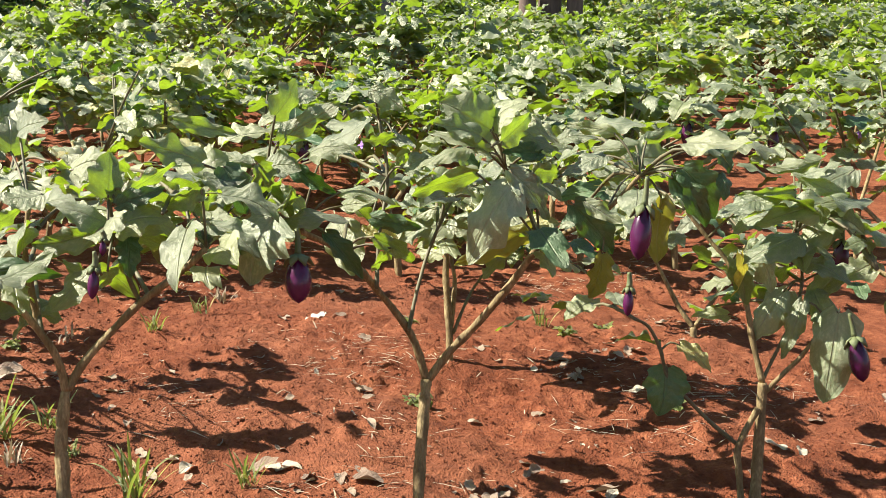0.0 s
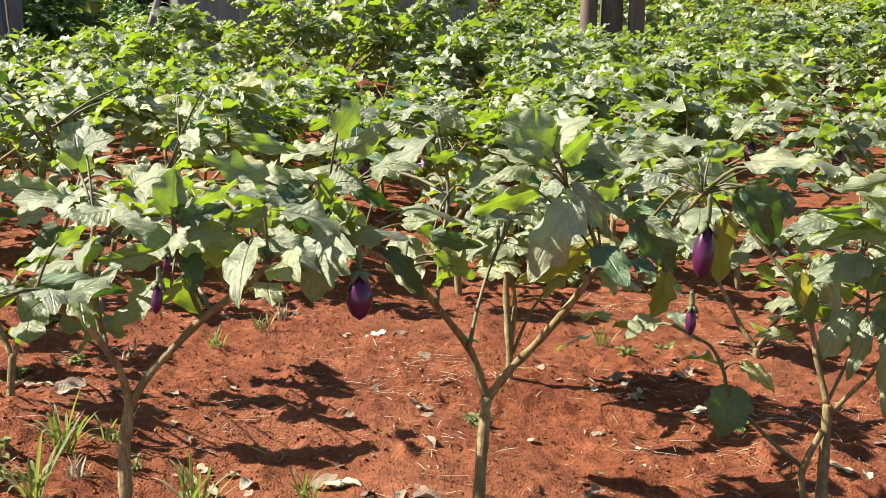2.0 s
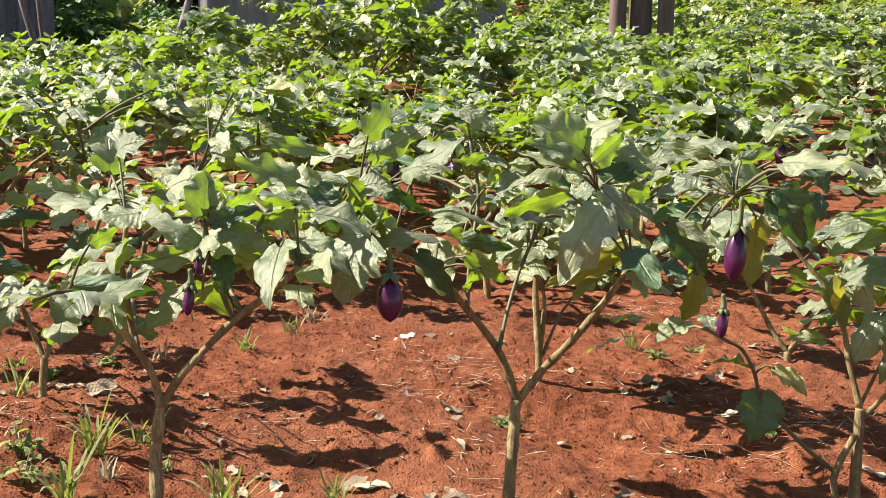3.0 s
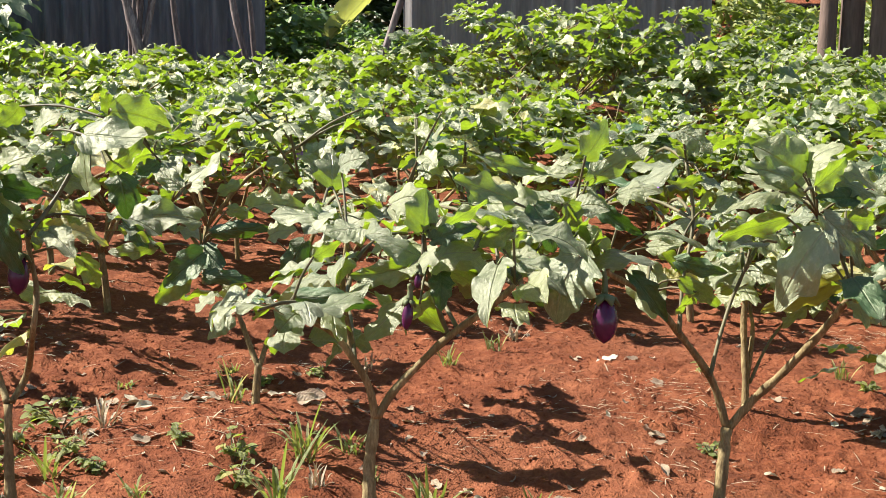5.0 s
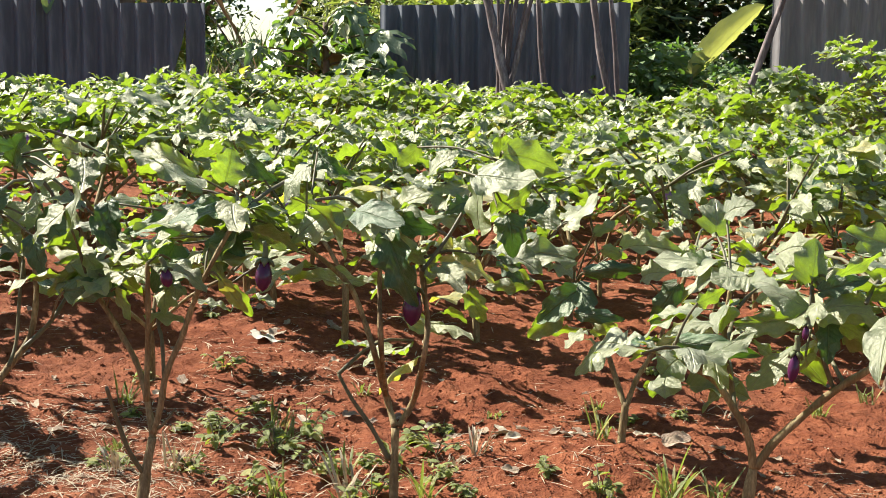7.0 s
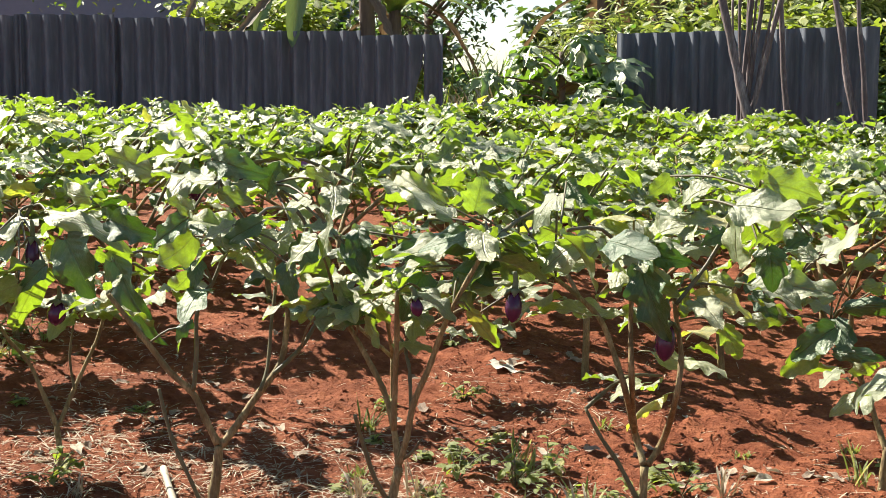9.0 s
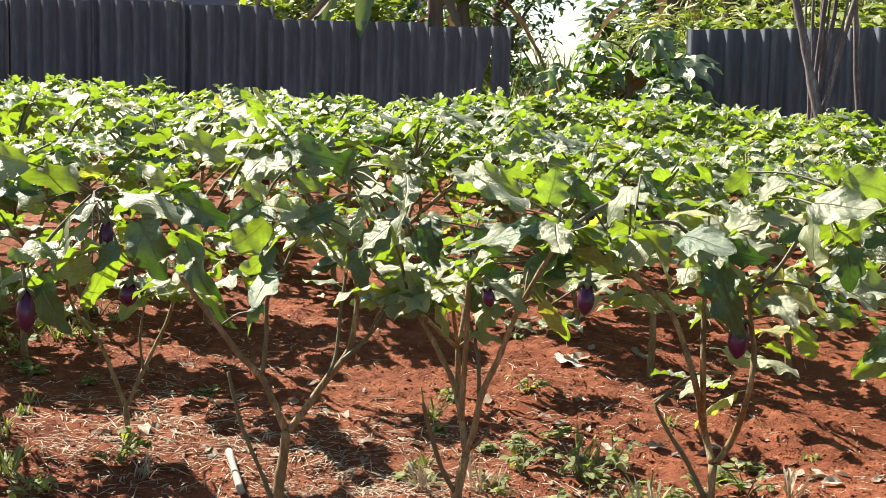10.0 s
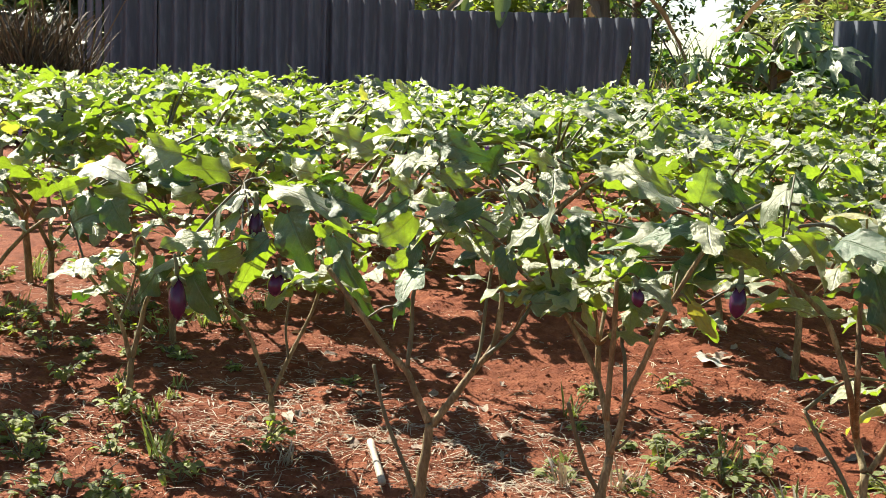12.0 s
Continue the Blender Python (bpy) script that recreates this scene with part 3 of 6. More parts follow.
C_LEAVES += [
    ((-0.036, 0.086, 0.567), (-0.019, 0.040, 0.462), 'c', 0.50),
    ((0.043, 0.114, 0.559), (-0.023, 0.080, 0.505), 'c', 0.60),
]
C_LEAVES += [
    ((0.181, 0.029, 0.685), (-0.023, -0.001, 0.684), 'w', 0.37),
    ((-0.012, 0.035, 0.692), (-0.110, 0.005, 0.685), 'w', 0.63),
    ((0.079, 0.026, 0.615), (-0.058, -0.004, 0.595), 'w', 0.74),
    ((0.195, 0.163, 0.758), (0.082, 0.183, 0.723), 'l', 0.32),
    ((0.058, 0.018, 0.717), (-0.060, 0.038, 0.696), 'l', 0.32),
    ((0.193, 0.057, 0.697), (0.086, 0.077, 0.744), 'l', 0.32),
    ((0.194, 0.069, 0.662), (0.137, 0.089, 0.630), 'l', 0.72),
    ((0.189, 0.072, 0.645), (0.063, 0.042, 0.585), 'w', 0.53),
    ((-0.001, 0.059, 0.578), (0.042, 0.029, 0.490), 'b', 0.54),
    ((0.075, 0.073, 0.482), (-0.019, 0.043, 0.399), 'b', 0.53),
    ((-0.056, 0.016, 0.581), (-0.022, 0.036, 0.463), 'y', 0.35),
    ((0.273, 0.152, 0.739), (0.177, 0.122, 0.707), 'w', 0.74),
]
C_LEAVES += [
    ((0.196, 0.293, 0.724), (0.305, 0.313, 0.753), 'l', 0.43),
]
C_FRUIT = [
    ((0.166, -0.081, 0.413), (0.182, -0.101, 0.321), 0.50),
]
# plant D
D_AT = (0.093, 1.769, 0.304)
D_STEMS = [
    (0.0125, 0.0110, [(0.000, 0.000, -0.080), (0.000, 0.000, 0.076), (-0.007, 0.015, 0.196), (-0.009, 0.030, 0.306)]),
    (0.0060, 0.0040, [(-0.018, 0.019, 0.242), (-0.055, 0.019, 0.306), (-0.095, 0.018, 0.360), (-0.124, 0.018, 0.409)]),
    (0.0080, 0.0050, [(-0.010, 0.030, 0.308), (-0.034, 0.045, 0.369), (-0.009, -0.108, 0.481), (-0.035, -0.093, 0.540), (-0.067, -0.079, 0.600), (-0.114, -0.071, 0.640), (-0.161, -0.065, 0.669)]),
    (0.0070, 0.0050, [(-0.031, 0.034, 0.372), (0.004, -0.114, 0.504), (-0.007, -0.090, 0.605), (-0.012, -0.065, 0.707)]),
    (0.0080, 0.0050, [(-0.003, 0.031, 0.310), (0.022, 0.049, 0.360), (0.082, -0.104, 0.475), (0.086, -0.088, 0.546), (0.073, -0.077, 0.607), (0.065, -0.067, 0.657)]),
]
D_STEMS += [
    (0.0050, 0.0040, [(0.075, -0.093, 0.640), (0.117, -0.042, 0.709), (0.162, 0.013, 0.806), (0.185, 0.054, 0.836)]),
]
D_LEAVES = [
    ((-0.354, -0.132, 0.804), (-0.484, -0.112, 0.860), 'l', 0.45),
    ((-0.287, -0.154, 0.795), (-0.277, -0.134, 0.862), 'l', 1.01),
    ((-0.153, -0.082, 0.825), (-0.210, -0.112, 0.775), 'w', 0.83),
    ((-0.267, -0.102, 0.840), (-0.209, -0.132, 0.798), 'd', 0.63),
    ((-0.023, -0.030, 0.785), (-0.076, -0.105, 0.806), 'w', 1.05),
    ((-0.029, -0.041, 0.754), (-0.120, -0.021, 0.775), 'l', 0.53),
    ((-0.066, -0.128, 0.748), (-0.218, -0.108, 0.697), 'l', 0.34),
    ((-0.159, -0.032, 0.760), (-0.229, -0.012, 0.719), 'l', 0.53),
    ((-0.250, -0.171, 0.736), (-0.376, -0.151, 0.711), 'l', 0.32),
    ((-0.265, -0.156, 0.722), (-0.290, -0.186, 0.631), 'd', 0.91),
    ((-0.267, -0.121, 0.737), (-0.213, -0.151, 0.667), 'w', 0.64),
    ((-0.387, -0.179, 0.690), (-0.448, -0.209, 0.664), 'w', 0.94),
]
D_LEAVES += [
    ((-0.377, -0.178, 0.679), (-0.424, -0.208, 0.591), 'd', 0.84),
    ((-0.485, -0.216, 0.637), (-0.395, -0.196, 0.657), 'l', 0.32),
    ((-0.506, -0.189, 0.753), (-0.485, -0.219, 0.672), 'd', 0.69),
    ((-0.295, -0.152, 0.747), (-0.491, -0.182, 0.699), 'd', 0.32),
    ((-0.329, -0.177, 0.665), (-0.372, -0.207, 0.641), 'w', 0.80),
    ((-0.298, -0.122, 0.596), (-0.250, -0.102, 0.532), 'l', 0.40),
    ((0.020, -0.133, 0.711), (0.079, -0.163, 0.582), 'd', 0.54),
    ((-0.001, -0.060, 0.704), (0.079, -0.090, 0.655), 'w', 0.48),
    ((-0.001, -0.034, 0.723), (0.082, -0.064, 0.710), 'd', 0.61),
    ((0.003, -0.047, 0.741), (0.079, -0.077, 0.790), 'w', 0.71),
    ((0.072, -0.055, 0.614), (0.090, -0.035, 0.665), 'l', 0.51),
    ((0.169, -0.056, 0.814), (0.286, -0.086, 0.814), 'w', 0.86),
]
D_LEAVES += [
    ((0.174, -0.049, 0.716), (0.166, -0.079, 0.807), 'w', 1.05),
    ((0.143, -0.018, 0.766), (0.108, -0.048, 0.749), 'd', 0.84),
    ((0.202, 0.010, 0.852), (0.306, 0.030, 0.823), 'l', 0.69),
    ((0.210, -0.057, 0.749), (0.286, -0.037, 0.820), 'l', 0.32),
    ((0.212, 0.010, 0.739), (0.226, -0.020, 0.666), 'd', 0.79),
    ((0.163, -0.044, 0.669), (0.095, -0.024, 0.689), 'l', 0.63),
    ((0.140, 0.001, 0.592), (0.171, 0.021, 0.524), 'l', 0.58),
    ((0.032, 0.108, 0.801), (0.085, 0.078, 0.848), 'w', 0.98),
    ((-0.210, 0.133, 0.837), (-0.141, 0.103, 0.796), 'd', 0.55),
    ((-0.003, 0.147, 0.853), (-0.055, 0.167, 0.805), 'l', 0.56),
    ((0.275, 0.076, 0.756), (0.227, 0.046, 0.725), 'd', 0.52),
]
D_FRUIT = [
    ((0.064, -0.109, 0.612), (0.063, -0.119, 0.541), 0.57),
]
# plant H
H_AT = (-0.310, 1.494, 0.314)
H_STEMS = [
    (0.0125, 0.0100, [(0.000, 0.000, -0.080), (0.000, 0.000, 0.167), (0.002, 0.012, 0.244), (0.010, 0.028, 0.318)]),
    (0.0080, 0.0050, [(0.011, 0.028, 0.315), (-0.005, 0.043, 0.373), (-0.030, 0.054, 0.443), (-0.063, 0.057, 0.498), (-0.097, 0.060, 0.547), (-0.135, 0.061, 0.601)]),
    (0.0080, 0.0050, [(0.011, 0.030, 0.326), (0.027, 0.027, 0.376), (0.041, 0.025, 0.441), (0.068, 0.031, 0.506), (0.090, 0.035, 0.569), (0.113, 0.037, 0.622), (0.168, 0.067, 0.735)]),
    (0.0060, 0.0040, [(-0.001, 0.012, 0.254), (-0.018, -0.012, 0.304), (-0.034, -0.032, 0.378), (-0.039, -0.049, 0.427)]),
    (0.0070, 0.0050, [(-0.002, 0.031, 0.386), (0.007, 0.020, 0.489), (0.017, 0.005, 0.554), (0.023, -0.007, 0.647)]),
]
H_STEMS += [
    (0.0050, 0.0030, [(0.024, 0.051, 0.418), (0.011, 0.070, 0.492), (-0.003, 0.084, 0.530), (0.001, 0.115, 0.610)]),
    (0.0040, 0.0020, [(0.013, 0.032, 0.331), (0.035, 0.025, 0.347), (0.060, 0.021, 0.378)]),
]
H_LEAVES = [
    ((0.151, 0.145, 0.708), (0.114, 0.060, 0.645), 'c', 0.85),
    ((0.091, 0.073, 0.775), (0.001, 0.059, 0.839), 'u', 0.60),
    ((0.108, 0.184, 0.770), (0.129, 0.180, 0.841), 'c', 0.70),
    ((0.128, 0.153, 0.734), (-0.027, 0.039, 0.699), 'u', 0.30),
    ((0.164, 0.145, 0.728), (0.222, 0.164, 0.658), 'b', 0.60),
    ((0.022, 0.090, 0.637), (-0.052, 0.037, 0.645), 'u', 0.50),
    ((-0.077, 0.029, 0.606), (-0.117, -0.040, 0.590), 'u', 0.60),
    ((-0.025, 0.080, 0.540), (0.054, 0.081, 0.548), 'u', 0.50),
    ((-0.061, 0.032, 0.592), (-0.035, 0.033, 0.531), 'c', 0.35),
    ((0.143, 0.043, 0.615), (0.192, 0.049, 0.558), 'y', 0.40),
    ((0.038, 0.055, 0.647), (0.081, 0.113, 0.651), 'b', 0.50),
    ((0.102, 0.080, 0.667), (0.139, 0.052, 0.603), 'c', 0.50),
]
H_LEAVES += [
    ((-0.111, -0.036, 0.707), (-0.090, -0.040, 0.790), 'c', 0.70),
    ((-0.124, -0.036, 0.737), (-0.191, -0.059, 0.691), 'c', 0.70),
]
H_FRUIT = [
    ((0.259, -0.037, 0.670), (0.258, -0.046, 0.615), 0.57),
    ((0.115, -0.126, 0.660), (0.122, -0.126, 0.627), 0.69),
]
# plant E
E_AT = (-0.718, 1.531, 0.339)
E_STEMS = [
    (0.0125, 0.0110, [(0.000, 0.000, -0.080), (0.000, 0.000, 0.045), (-0.005, 0.015, 0.169), (-0.002, 0.023, 0.214), (-0.001, 0.033, 0.276)]),
    (0.0090, 0.0060, [(-0.003, 0.032, 0.279), (-0.032, 0.026, 0.336), (-0.055, 0.023, 0.379), (-0.098, 0.007, 0.422), (-0.139, -0.006, 0.476), (-0.214, -0.033, 0.575)]),
    (0.0060, 0.0040, [(-0.050, 0.019, 0.386), (-0.050, 0.031, 0.459), (-0.054, 0.041, 0.538), (-0.033, 0.063, 0.595), (-0.015, 0.084, 0.652), (0.006, 0.102, 0.687)]),
    (0.0090, 0.0060, [(0.003, 0.035, 0.275), (0.028, 0.069, 0.325), (0.047, 0.100, 0.370), (0.076, 0.137, 0.426), (0.079, 0.161, 0.493), (0.070, 0.177, 0.560), (0.045, 0.184, 0.627), (0.001, 0.176, 0.670)]),
]
E_STEMS += [
    (0.0060, 0.0040, [(0.083, 0.103, 0.415), (0.115, 0.157, 0.463), (0.137, 0.207, 0.529)]),
    (0.0060, 0.0040, [(-0.007, 0.006, 0.118), (-0.035, -0.002, 0.190), (-0.065, -0.011, 0.257), (-0.085, -0.016, 0.312), (-0.106, -0.019, 0.391)]),
    (0.0050, 0.0040, [(0.062, 0.086, 0.383), (0.061, 0.117, 0.427), (0.052, 0.148, 0.514), (0.044, 0.178, 0.580)]),
    (0.0050, 0.0040, [(0.044, 0.117, 0.672), (-0.033, 0.094, 0.798), (-0.051, 0.096, 0.854)]),
    (0.0050, 0.0040, [(0.077, 0.131, 0.634), (0.126, 0.165, 0.704), (0.061, 0.135, 0.792), (0.021, 0.112, 0.835)]),
]
E_LEAVES = [
    ((-0.079, 0.047, 0.724), (-0.164, 0.017, 0.671), 'd', 0.55),
    ((-0.064, 0.047, 0.691), (-0.185, 0.067, 0.612), 'l', 0.52),
    ((-0.063, 0.029, 0.613), (-0.150, 0.049, 0.553), 'l', 0.46),
    ((-0.037, -0.008, 0.534), (-0.058, -0.038, 0.500), 'd', 0.63),
    ((-0.077, 0.043, 0.506), (-0.099, 0.013, 0.465), 'w', 0.99),
    ((0.015, -0.003, 0.847), (0.133, -0.033, 0.822), 'd', 0.53),
    ((0.108, 0.047, 0.784), (0.143, 0.017, 0.843), 'd', 0.71),
    ((0.105, 0.029, 0.728), (0.017, -0.001, 0.688), 'd', 0.55),
    ((0.064, -0.007, 0.721), (-0.004, -0.037, 0.700), 'w', 0.84),
    ((0.018, -0.001, 0.804), (-0.065, -0.031, 0.793), 'w', 0.59),
    ((-0.052, 0.027, 0.741), (-0.133, 0.047, 0.761), 'l', 0.60),
    ((0.269, 0.023, 0.708), (0.220, -0.007, 0.735), 'w', 1.05),
]
E_LEAVES += [
    ((0.181, 0.034, 0.695), (0.247, 0.004, 0.638), 'd', 0.90),
    ((0.132, 0.045, 0.688), (0.176, 0.015, 0.728), 'w', 1.05),
    ((0.237, 0.002, 0.554), (0.350, -0.028, 0.566), 'd', 0.48),
    ((0.184, -0.011, 0.656), (0.214, -0.041, 0.586), 'd', 0.63),
    ((0.280, 0.044, 0.692), (0.342, 0.014, 0.625), 'd', 0.47),
    ((0.294, -0.010, 0.625), (0.318, 0.010, 0.571), 'l', 0.55),
    ((0.240, 0.042, 0.593), (0.165, 0.062, 0.525), 'l', 0.35),
    ((0.031, -0.004, 0.783), (0.096, 0.016, 0.765), 'l', 0.55),
    ((0.207, 0.038, 0.772), (0.152, 0.008, 0.754), 'w', 0.97),
    ((0.055, 0.036, 0.838), (-0.025, 0.056, 0.867), 'l', 0.51),
    ((-0.048, 0.042, 0.641), (-0.052, 0.012, 0.587), 'd', 0.72),
    ((0.262, 0.022, 0.808), (0.190, 0.042, 0.824), 'l', 0.63),
]
E_LEAVES += [
    ((0.084, 0.042, 0.653), (0.123, 0.062, 0.666), 'l', 0.64),
]
E_FRUIT = [
]
# plant F
F_AT = (-1.380, 1.866, 0.391)
F_STEMS = [
    (0.0090, 0.0080, [(0.000, 0.000, -0.080), (0.000, 0.000, -0.006), (-0.007, 0.006, 0.064), (-0.016, 0.009, 0.126)]),
    (0.0070, 0.0040, [(-0.016, 0.009, 0.123), (-0.048, -0.004, 0.209), (-0.076, -0.016, 0.278), (-0.120, -0.039, 0.339), (-0.143, -0.050, 0.401), (-0.151, -0.048, 0.484)]),
    (0.0070, 0.0040, [(-0.011, 0.012, 0.123), (0.004, 0.042, 0.194), (0.022, 0.073, 0.263), (0.039, 0.104, 0.333), (0.043, 0.126, 0.402), (0.030, 0.143, 0.499)]),
    (0.0040, 0.0030, [(0.014, 0.040, 0.210), (0.012, 0.030, 0.297), (0.030, 0.036, 0.410)]),
]
F_LEAVES = [
]
F_FRUIT = [
]
# plant G
G_AT = (-1.756, 1.747, 0.406)
G_STEMS = [
    (0.0100, 0.0090, [(0.000, 0.000, -0.080), (0.000, 0.000, 0.079), (-0.004, 0.010, 0.164)]),
    (0.0080, 0.0050, [(-0.007, 0.008, 0.162), (-0.022, -0.008, 0.252), (-0.053, -0.035, 0.324), (-0.082, -0.064, 0.381)]),
    (0.0050, 0.0040, [(-0.038, 0.003, 0.263), (-0.025, 0.023, 0.320), (-0.015, 0.042, 0.391)]),
    (0.0080, 0.0050, [(-0.002, 0.011, 0.165), (0.002, 0.036, 0.249), (0.007, 0.059, 0.319), (0.039, 0.097, 0.377), (0.058, 0.127, 0.434), (0.035, 0.129, 0.475), (-0.006, 0.120, 0.516)]),
    (0.0060, 0.0040, [(0.081, 0.099, 0.431), (0.118, 0.144, 0.511), (0.188, 0.211, 0.613), (0.212, 0.238, 0.628)]),
]
G_LEAVES = [
    ((0.223, -0.054, 0.701), (0.050, -0.034, 0.713), 'l', 0.53),
    ((0.328, -0.001, 0.659), (0.119, 0.019, 0.647), 'l', 0.45),
    ((0.102, -0.023, 0.515), (0.021, -0.053, 0.452), 'w', 1.05),
    ((-0.029, 0.002, 0.411), (-0.140, 0.022, 0.356), 'y', 0.71),
    ((0.084, -0.033, 0.589), (-0.130, -0.013, 0.572), 'l', 0.34),
    ((-0.060, -0.003, 0.565), (0.008, -0.033, 0.497), 'd', 1.05),
    ((0.218, -0.018, 0.632), (0.092, -0.048, 0.631), 'd', 0.40),
    ((0.229, -0.010, 0.607), (0.082, 0.010, 0.578), 'l', 0.39),
    ((0.390, -0.012, 0.619), (0.253, -0.042, 0.554), 'w', 0.55),
    ((0.387, -0.027, 0.572), (0.279, -0.057, 0.512), 'w', 0.75),
    ((0.417, -0.051, 0.479), (0.228, -0.031, 0.422), 'l', 0.32),
    ((0.444, -0.044, 0.520), (0.313, -0.074, 0.476), 'w', 0.37),
]
G_LEAVES += [
    ((0.219, -0.005, 0.420), (0.300, -0.035, 0.300), 'd', 0.76),
    ((0.131, -0.003, 0.425), (0.040, -0.033, 0.317), 'd', 0.62),
    ((0.452, -0.002, 0.512), (0.325, 0.018, 0.344), 'l', 0.35),
    ((0.482, -0.037, 0.523), (0.411, -0.067, 0.464), 'd', 0.65),
    ((0.524, -0.018, 0.582), (0.597, -0.048, 0.448), 'd', 0.90),
    ((0.743, -0.129, 0.555), (0.854, -0.159, 0.381), 'd', 0.45),
    ((0.686, -0.018, 0.449), (0.580, 0.002, 0.470), 'l', 0.51),
    ((0.468, -0.008, 0.637), (0.682, -0.038, 0.614), 'w', 0.32),
    ((0.599, -0.025, 0.678), (0.461, -0.005, 0.696), 'l', 0.40),
    ((0.763, -0.018, 0.737), (0.626, 0.002, 0.774), 'l', 0.49),
    ((0.155, 0.764, 0.673), (0.061, 0.784, 0.681), 'y', 0.57),
    ((0.663, -0.041, 0.633), (0.813, -0.071, 0.602), 'd', 0.49),
]
G_LEAVES += [
    ((-0.171, -0.002, 0.640), (-0.018, -0.032, 0.665), 'w', 0.76),
    ((-0.215, 0.000, 0.492), (-0.079, -0.030, 0.548), 'd', 0.81),
    ((-0.196, -0.053, 0.583), (-0.096, -0.033, 0.618), 'l', 0.53),
]
G_FRUIT = [
    ((0.267, -0.108, 0.415), (0.279, -0.115, 0.315), 0.46),
    ((0.412, 0.003, 0.578), (0.416, -0.006, 0.502), 0.48),
    ((0.470, 0.018, 0.436), (0.467, 0.008, 0.378), 0.80),
]
# plant R2A
R2A_AT = (0.430, 2.656, 0.325)
R2A_STEMS = [
    (0.0140, 0.0110, [(0.000, 0.000, -0.080), (0.000, 0.000, -0.008), (-0.000, 0.010, 0.067), (0.006, 0.023, 0.153)]),
    (0.0090, 0.0060, [(0.003, 0.022, 0.146), (-0.023, 0.047, 0.205), (-0.066, 0.074, 0.302), (-0.147, 0.097, 0.428), (-0.228, 0.119, 0.541)]),
    (0.0090, 0.0060, [(0.009, 0.023, 0.146), (0.028, 0.050, 0.208), (0.066, 0.082, 0.278), (0.104, 0.118, 0.377), (0.154, 0.162, 0.522)]),
]
R2A_LEAVES = [
    ((-0.174, -0.027, 0.604), (-0.259, -0.007, 0.677), 'l', 0.46),
    ((-0.140, -0.057, 0.619), (-0.046, -0.087, 0.734), 'w', 0.67),
    ((-0.122, -0.071, 0.526), (-0.282, -0.101, 0.551), 'w', 0.47),
    ((-0.095, -0.061, 0.497), (0.049, -0.091, 0.514), 'd', 0.33),
    ((-0.071, -0.084, 0.597), (-0.005, -0.064, 0.622), 'l', 0.44),
    ((-0.003, -0.061, 0.558), (0.138, -0.091, 0.592), 'w', 0.43),
    ((0.199, -0.071, 0.562), (0.130, -0.101, 0.505), 'w', 1.05),
    ((-0.316, -0.033, 0.512), (-0.234, -0.063, 0.454), 'd', 0.52),
    ((-0.239, -0.036, 0.459), (-0.366, -0.016, 0.426), 'l', 0.32),
    ((-0.114, -0.056, 0.446), (-0.219, -0.086, 0.367), 'd', 0.63),
    ((-0.112, -0.084, 0.394), (0.002, -0.114, 0.389), 'd', 0.36),
    ((0.133, -0.071, 0.481), (0.065, -0.101, 0.382), 'd', 0.56),
]
R2A_LEAVES += [
    ((0.268, -0.071, 0.537), (0.123, -0.101, 0.468), 'w', 0.61),
    ((-0.019, -0.074, 0.375), (-0.085, -0.054, 0.325), 'l', 0.56),
    ((-0.052, -0.072, 0.557), (0.016, -0.052, 0.529), 'l', 0.48),
    ((-0.155, -0.034, 0.419), (-0.244, -0.014, 0.294), 'l', 0.45),
    ((0.048, -0.077, 0.492), (0.105, -0.107, 0.527), 'w', 1.05),
]
# plant R2B
R2B_AT = (1.742, 2.943, 0.264)
R2B_STEMS = [
    (0.0120, 0.0100, [(0.000, 0.000, -0.080), (0.000, 0.000, 0.003), (0.002, 0.020, 0.117), (-0.004, 0.049, 0.274), (0.008, 0.067, 0.384)]),
    (0.0080, 0.0060, [(0.002, 0.013, 0.077), (0.025, 0.058, 0.239), (0.022, 0.093, 0.314), (0.050, 0.128, 0.423)]),
    (0.0060, 0.0040, [(0.012, 0.015, 0.101), (0.079, 0.057, 0.221), (0.193, 0.090, 0.344)]),
]
R2B_LEAVES = [
]
# plant R2C
R2C_AT = (2.593, 3.199, 0.228)
R2C_STEMS = [
    (0.0130, 0.0100, [(0.000, 0.000, -0.080), (0.000, 0.000, 0.007), (0.001, 0.010, 0.063)]),
    (0.0100, 0.0060, [(0.001, 0.009, 0.060), (-0.042, 0.042, 0.130), (-0.096, 0.086, 0.249), (-0.159, 0.132, 0.370)]),
    (0.0090, 0.0060, [(0.005, 0.009, 0.063), (0.071, 0.019, 0.150), (0.124, 0.029, 0.222), (0.185, 0.043, 0.324)]),
]
R2C_LEAVES = [
]

FOOT = {'A': A_AT, 'B': B_AT, 'C': C_AT, 'D': D_AT, 'E': E_AT, 'F': F_AT, 'G': G_AT, 'H': H_AT, 'RA': R2A_AT, 'RB': R2B_AT, 'RC': R2C_AT}

# ---- ground ----
for fx, fy, fz in FOOT.values():
    MOUNDS.append((fx, fy, 0.02, 0.14))
MOUNDS += [(-1.57, 3.55, 0.07, 0.22), (0.15, 2.62, 0.03, 0.16), (0.5, 2.6, 0.025, 0.14), (-0.95, 3.5, 0.05, 0.25), (1.5, 2.35, 0.03, 0.16), (2.4, 2.6, 0.04, 0.2), (1.55, 9.0, 0.42, 0.75), (2.4, 9.0, 0.2, 0.6)]


def axis(parts):
    out = []
    for a, b, n in parts:
        out += [a + (b - a) * i / n for i in range(n)]
    return np.array(out + [parts[-1][1]])


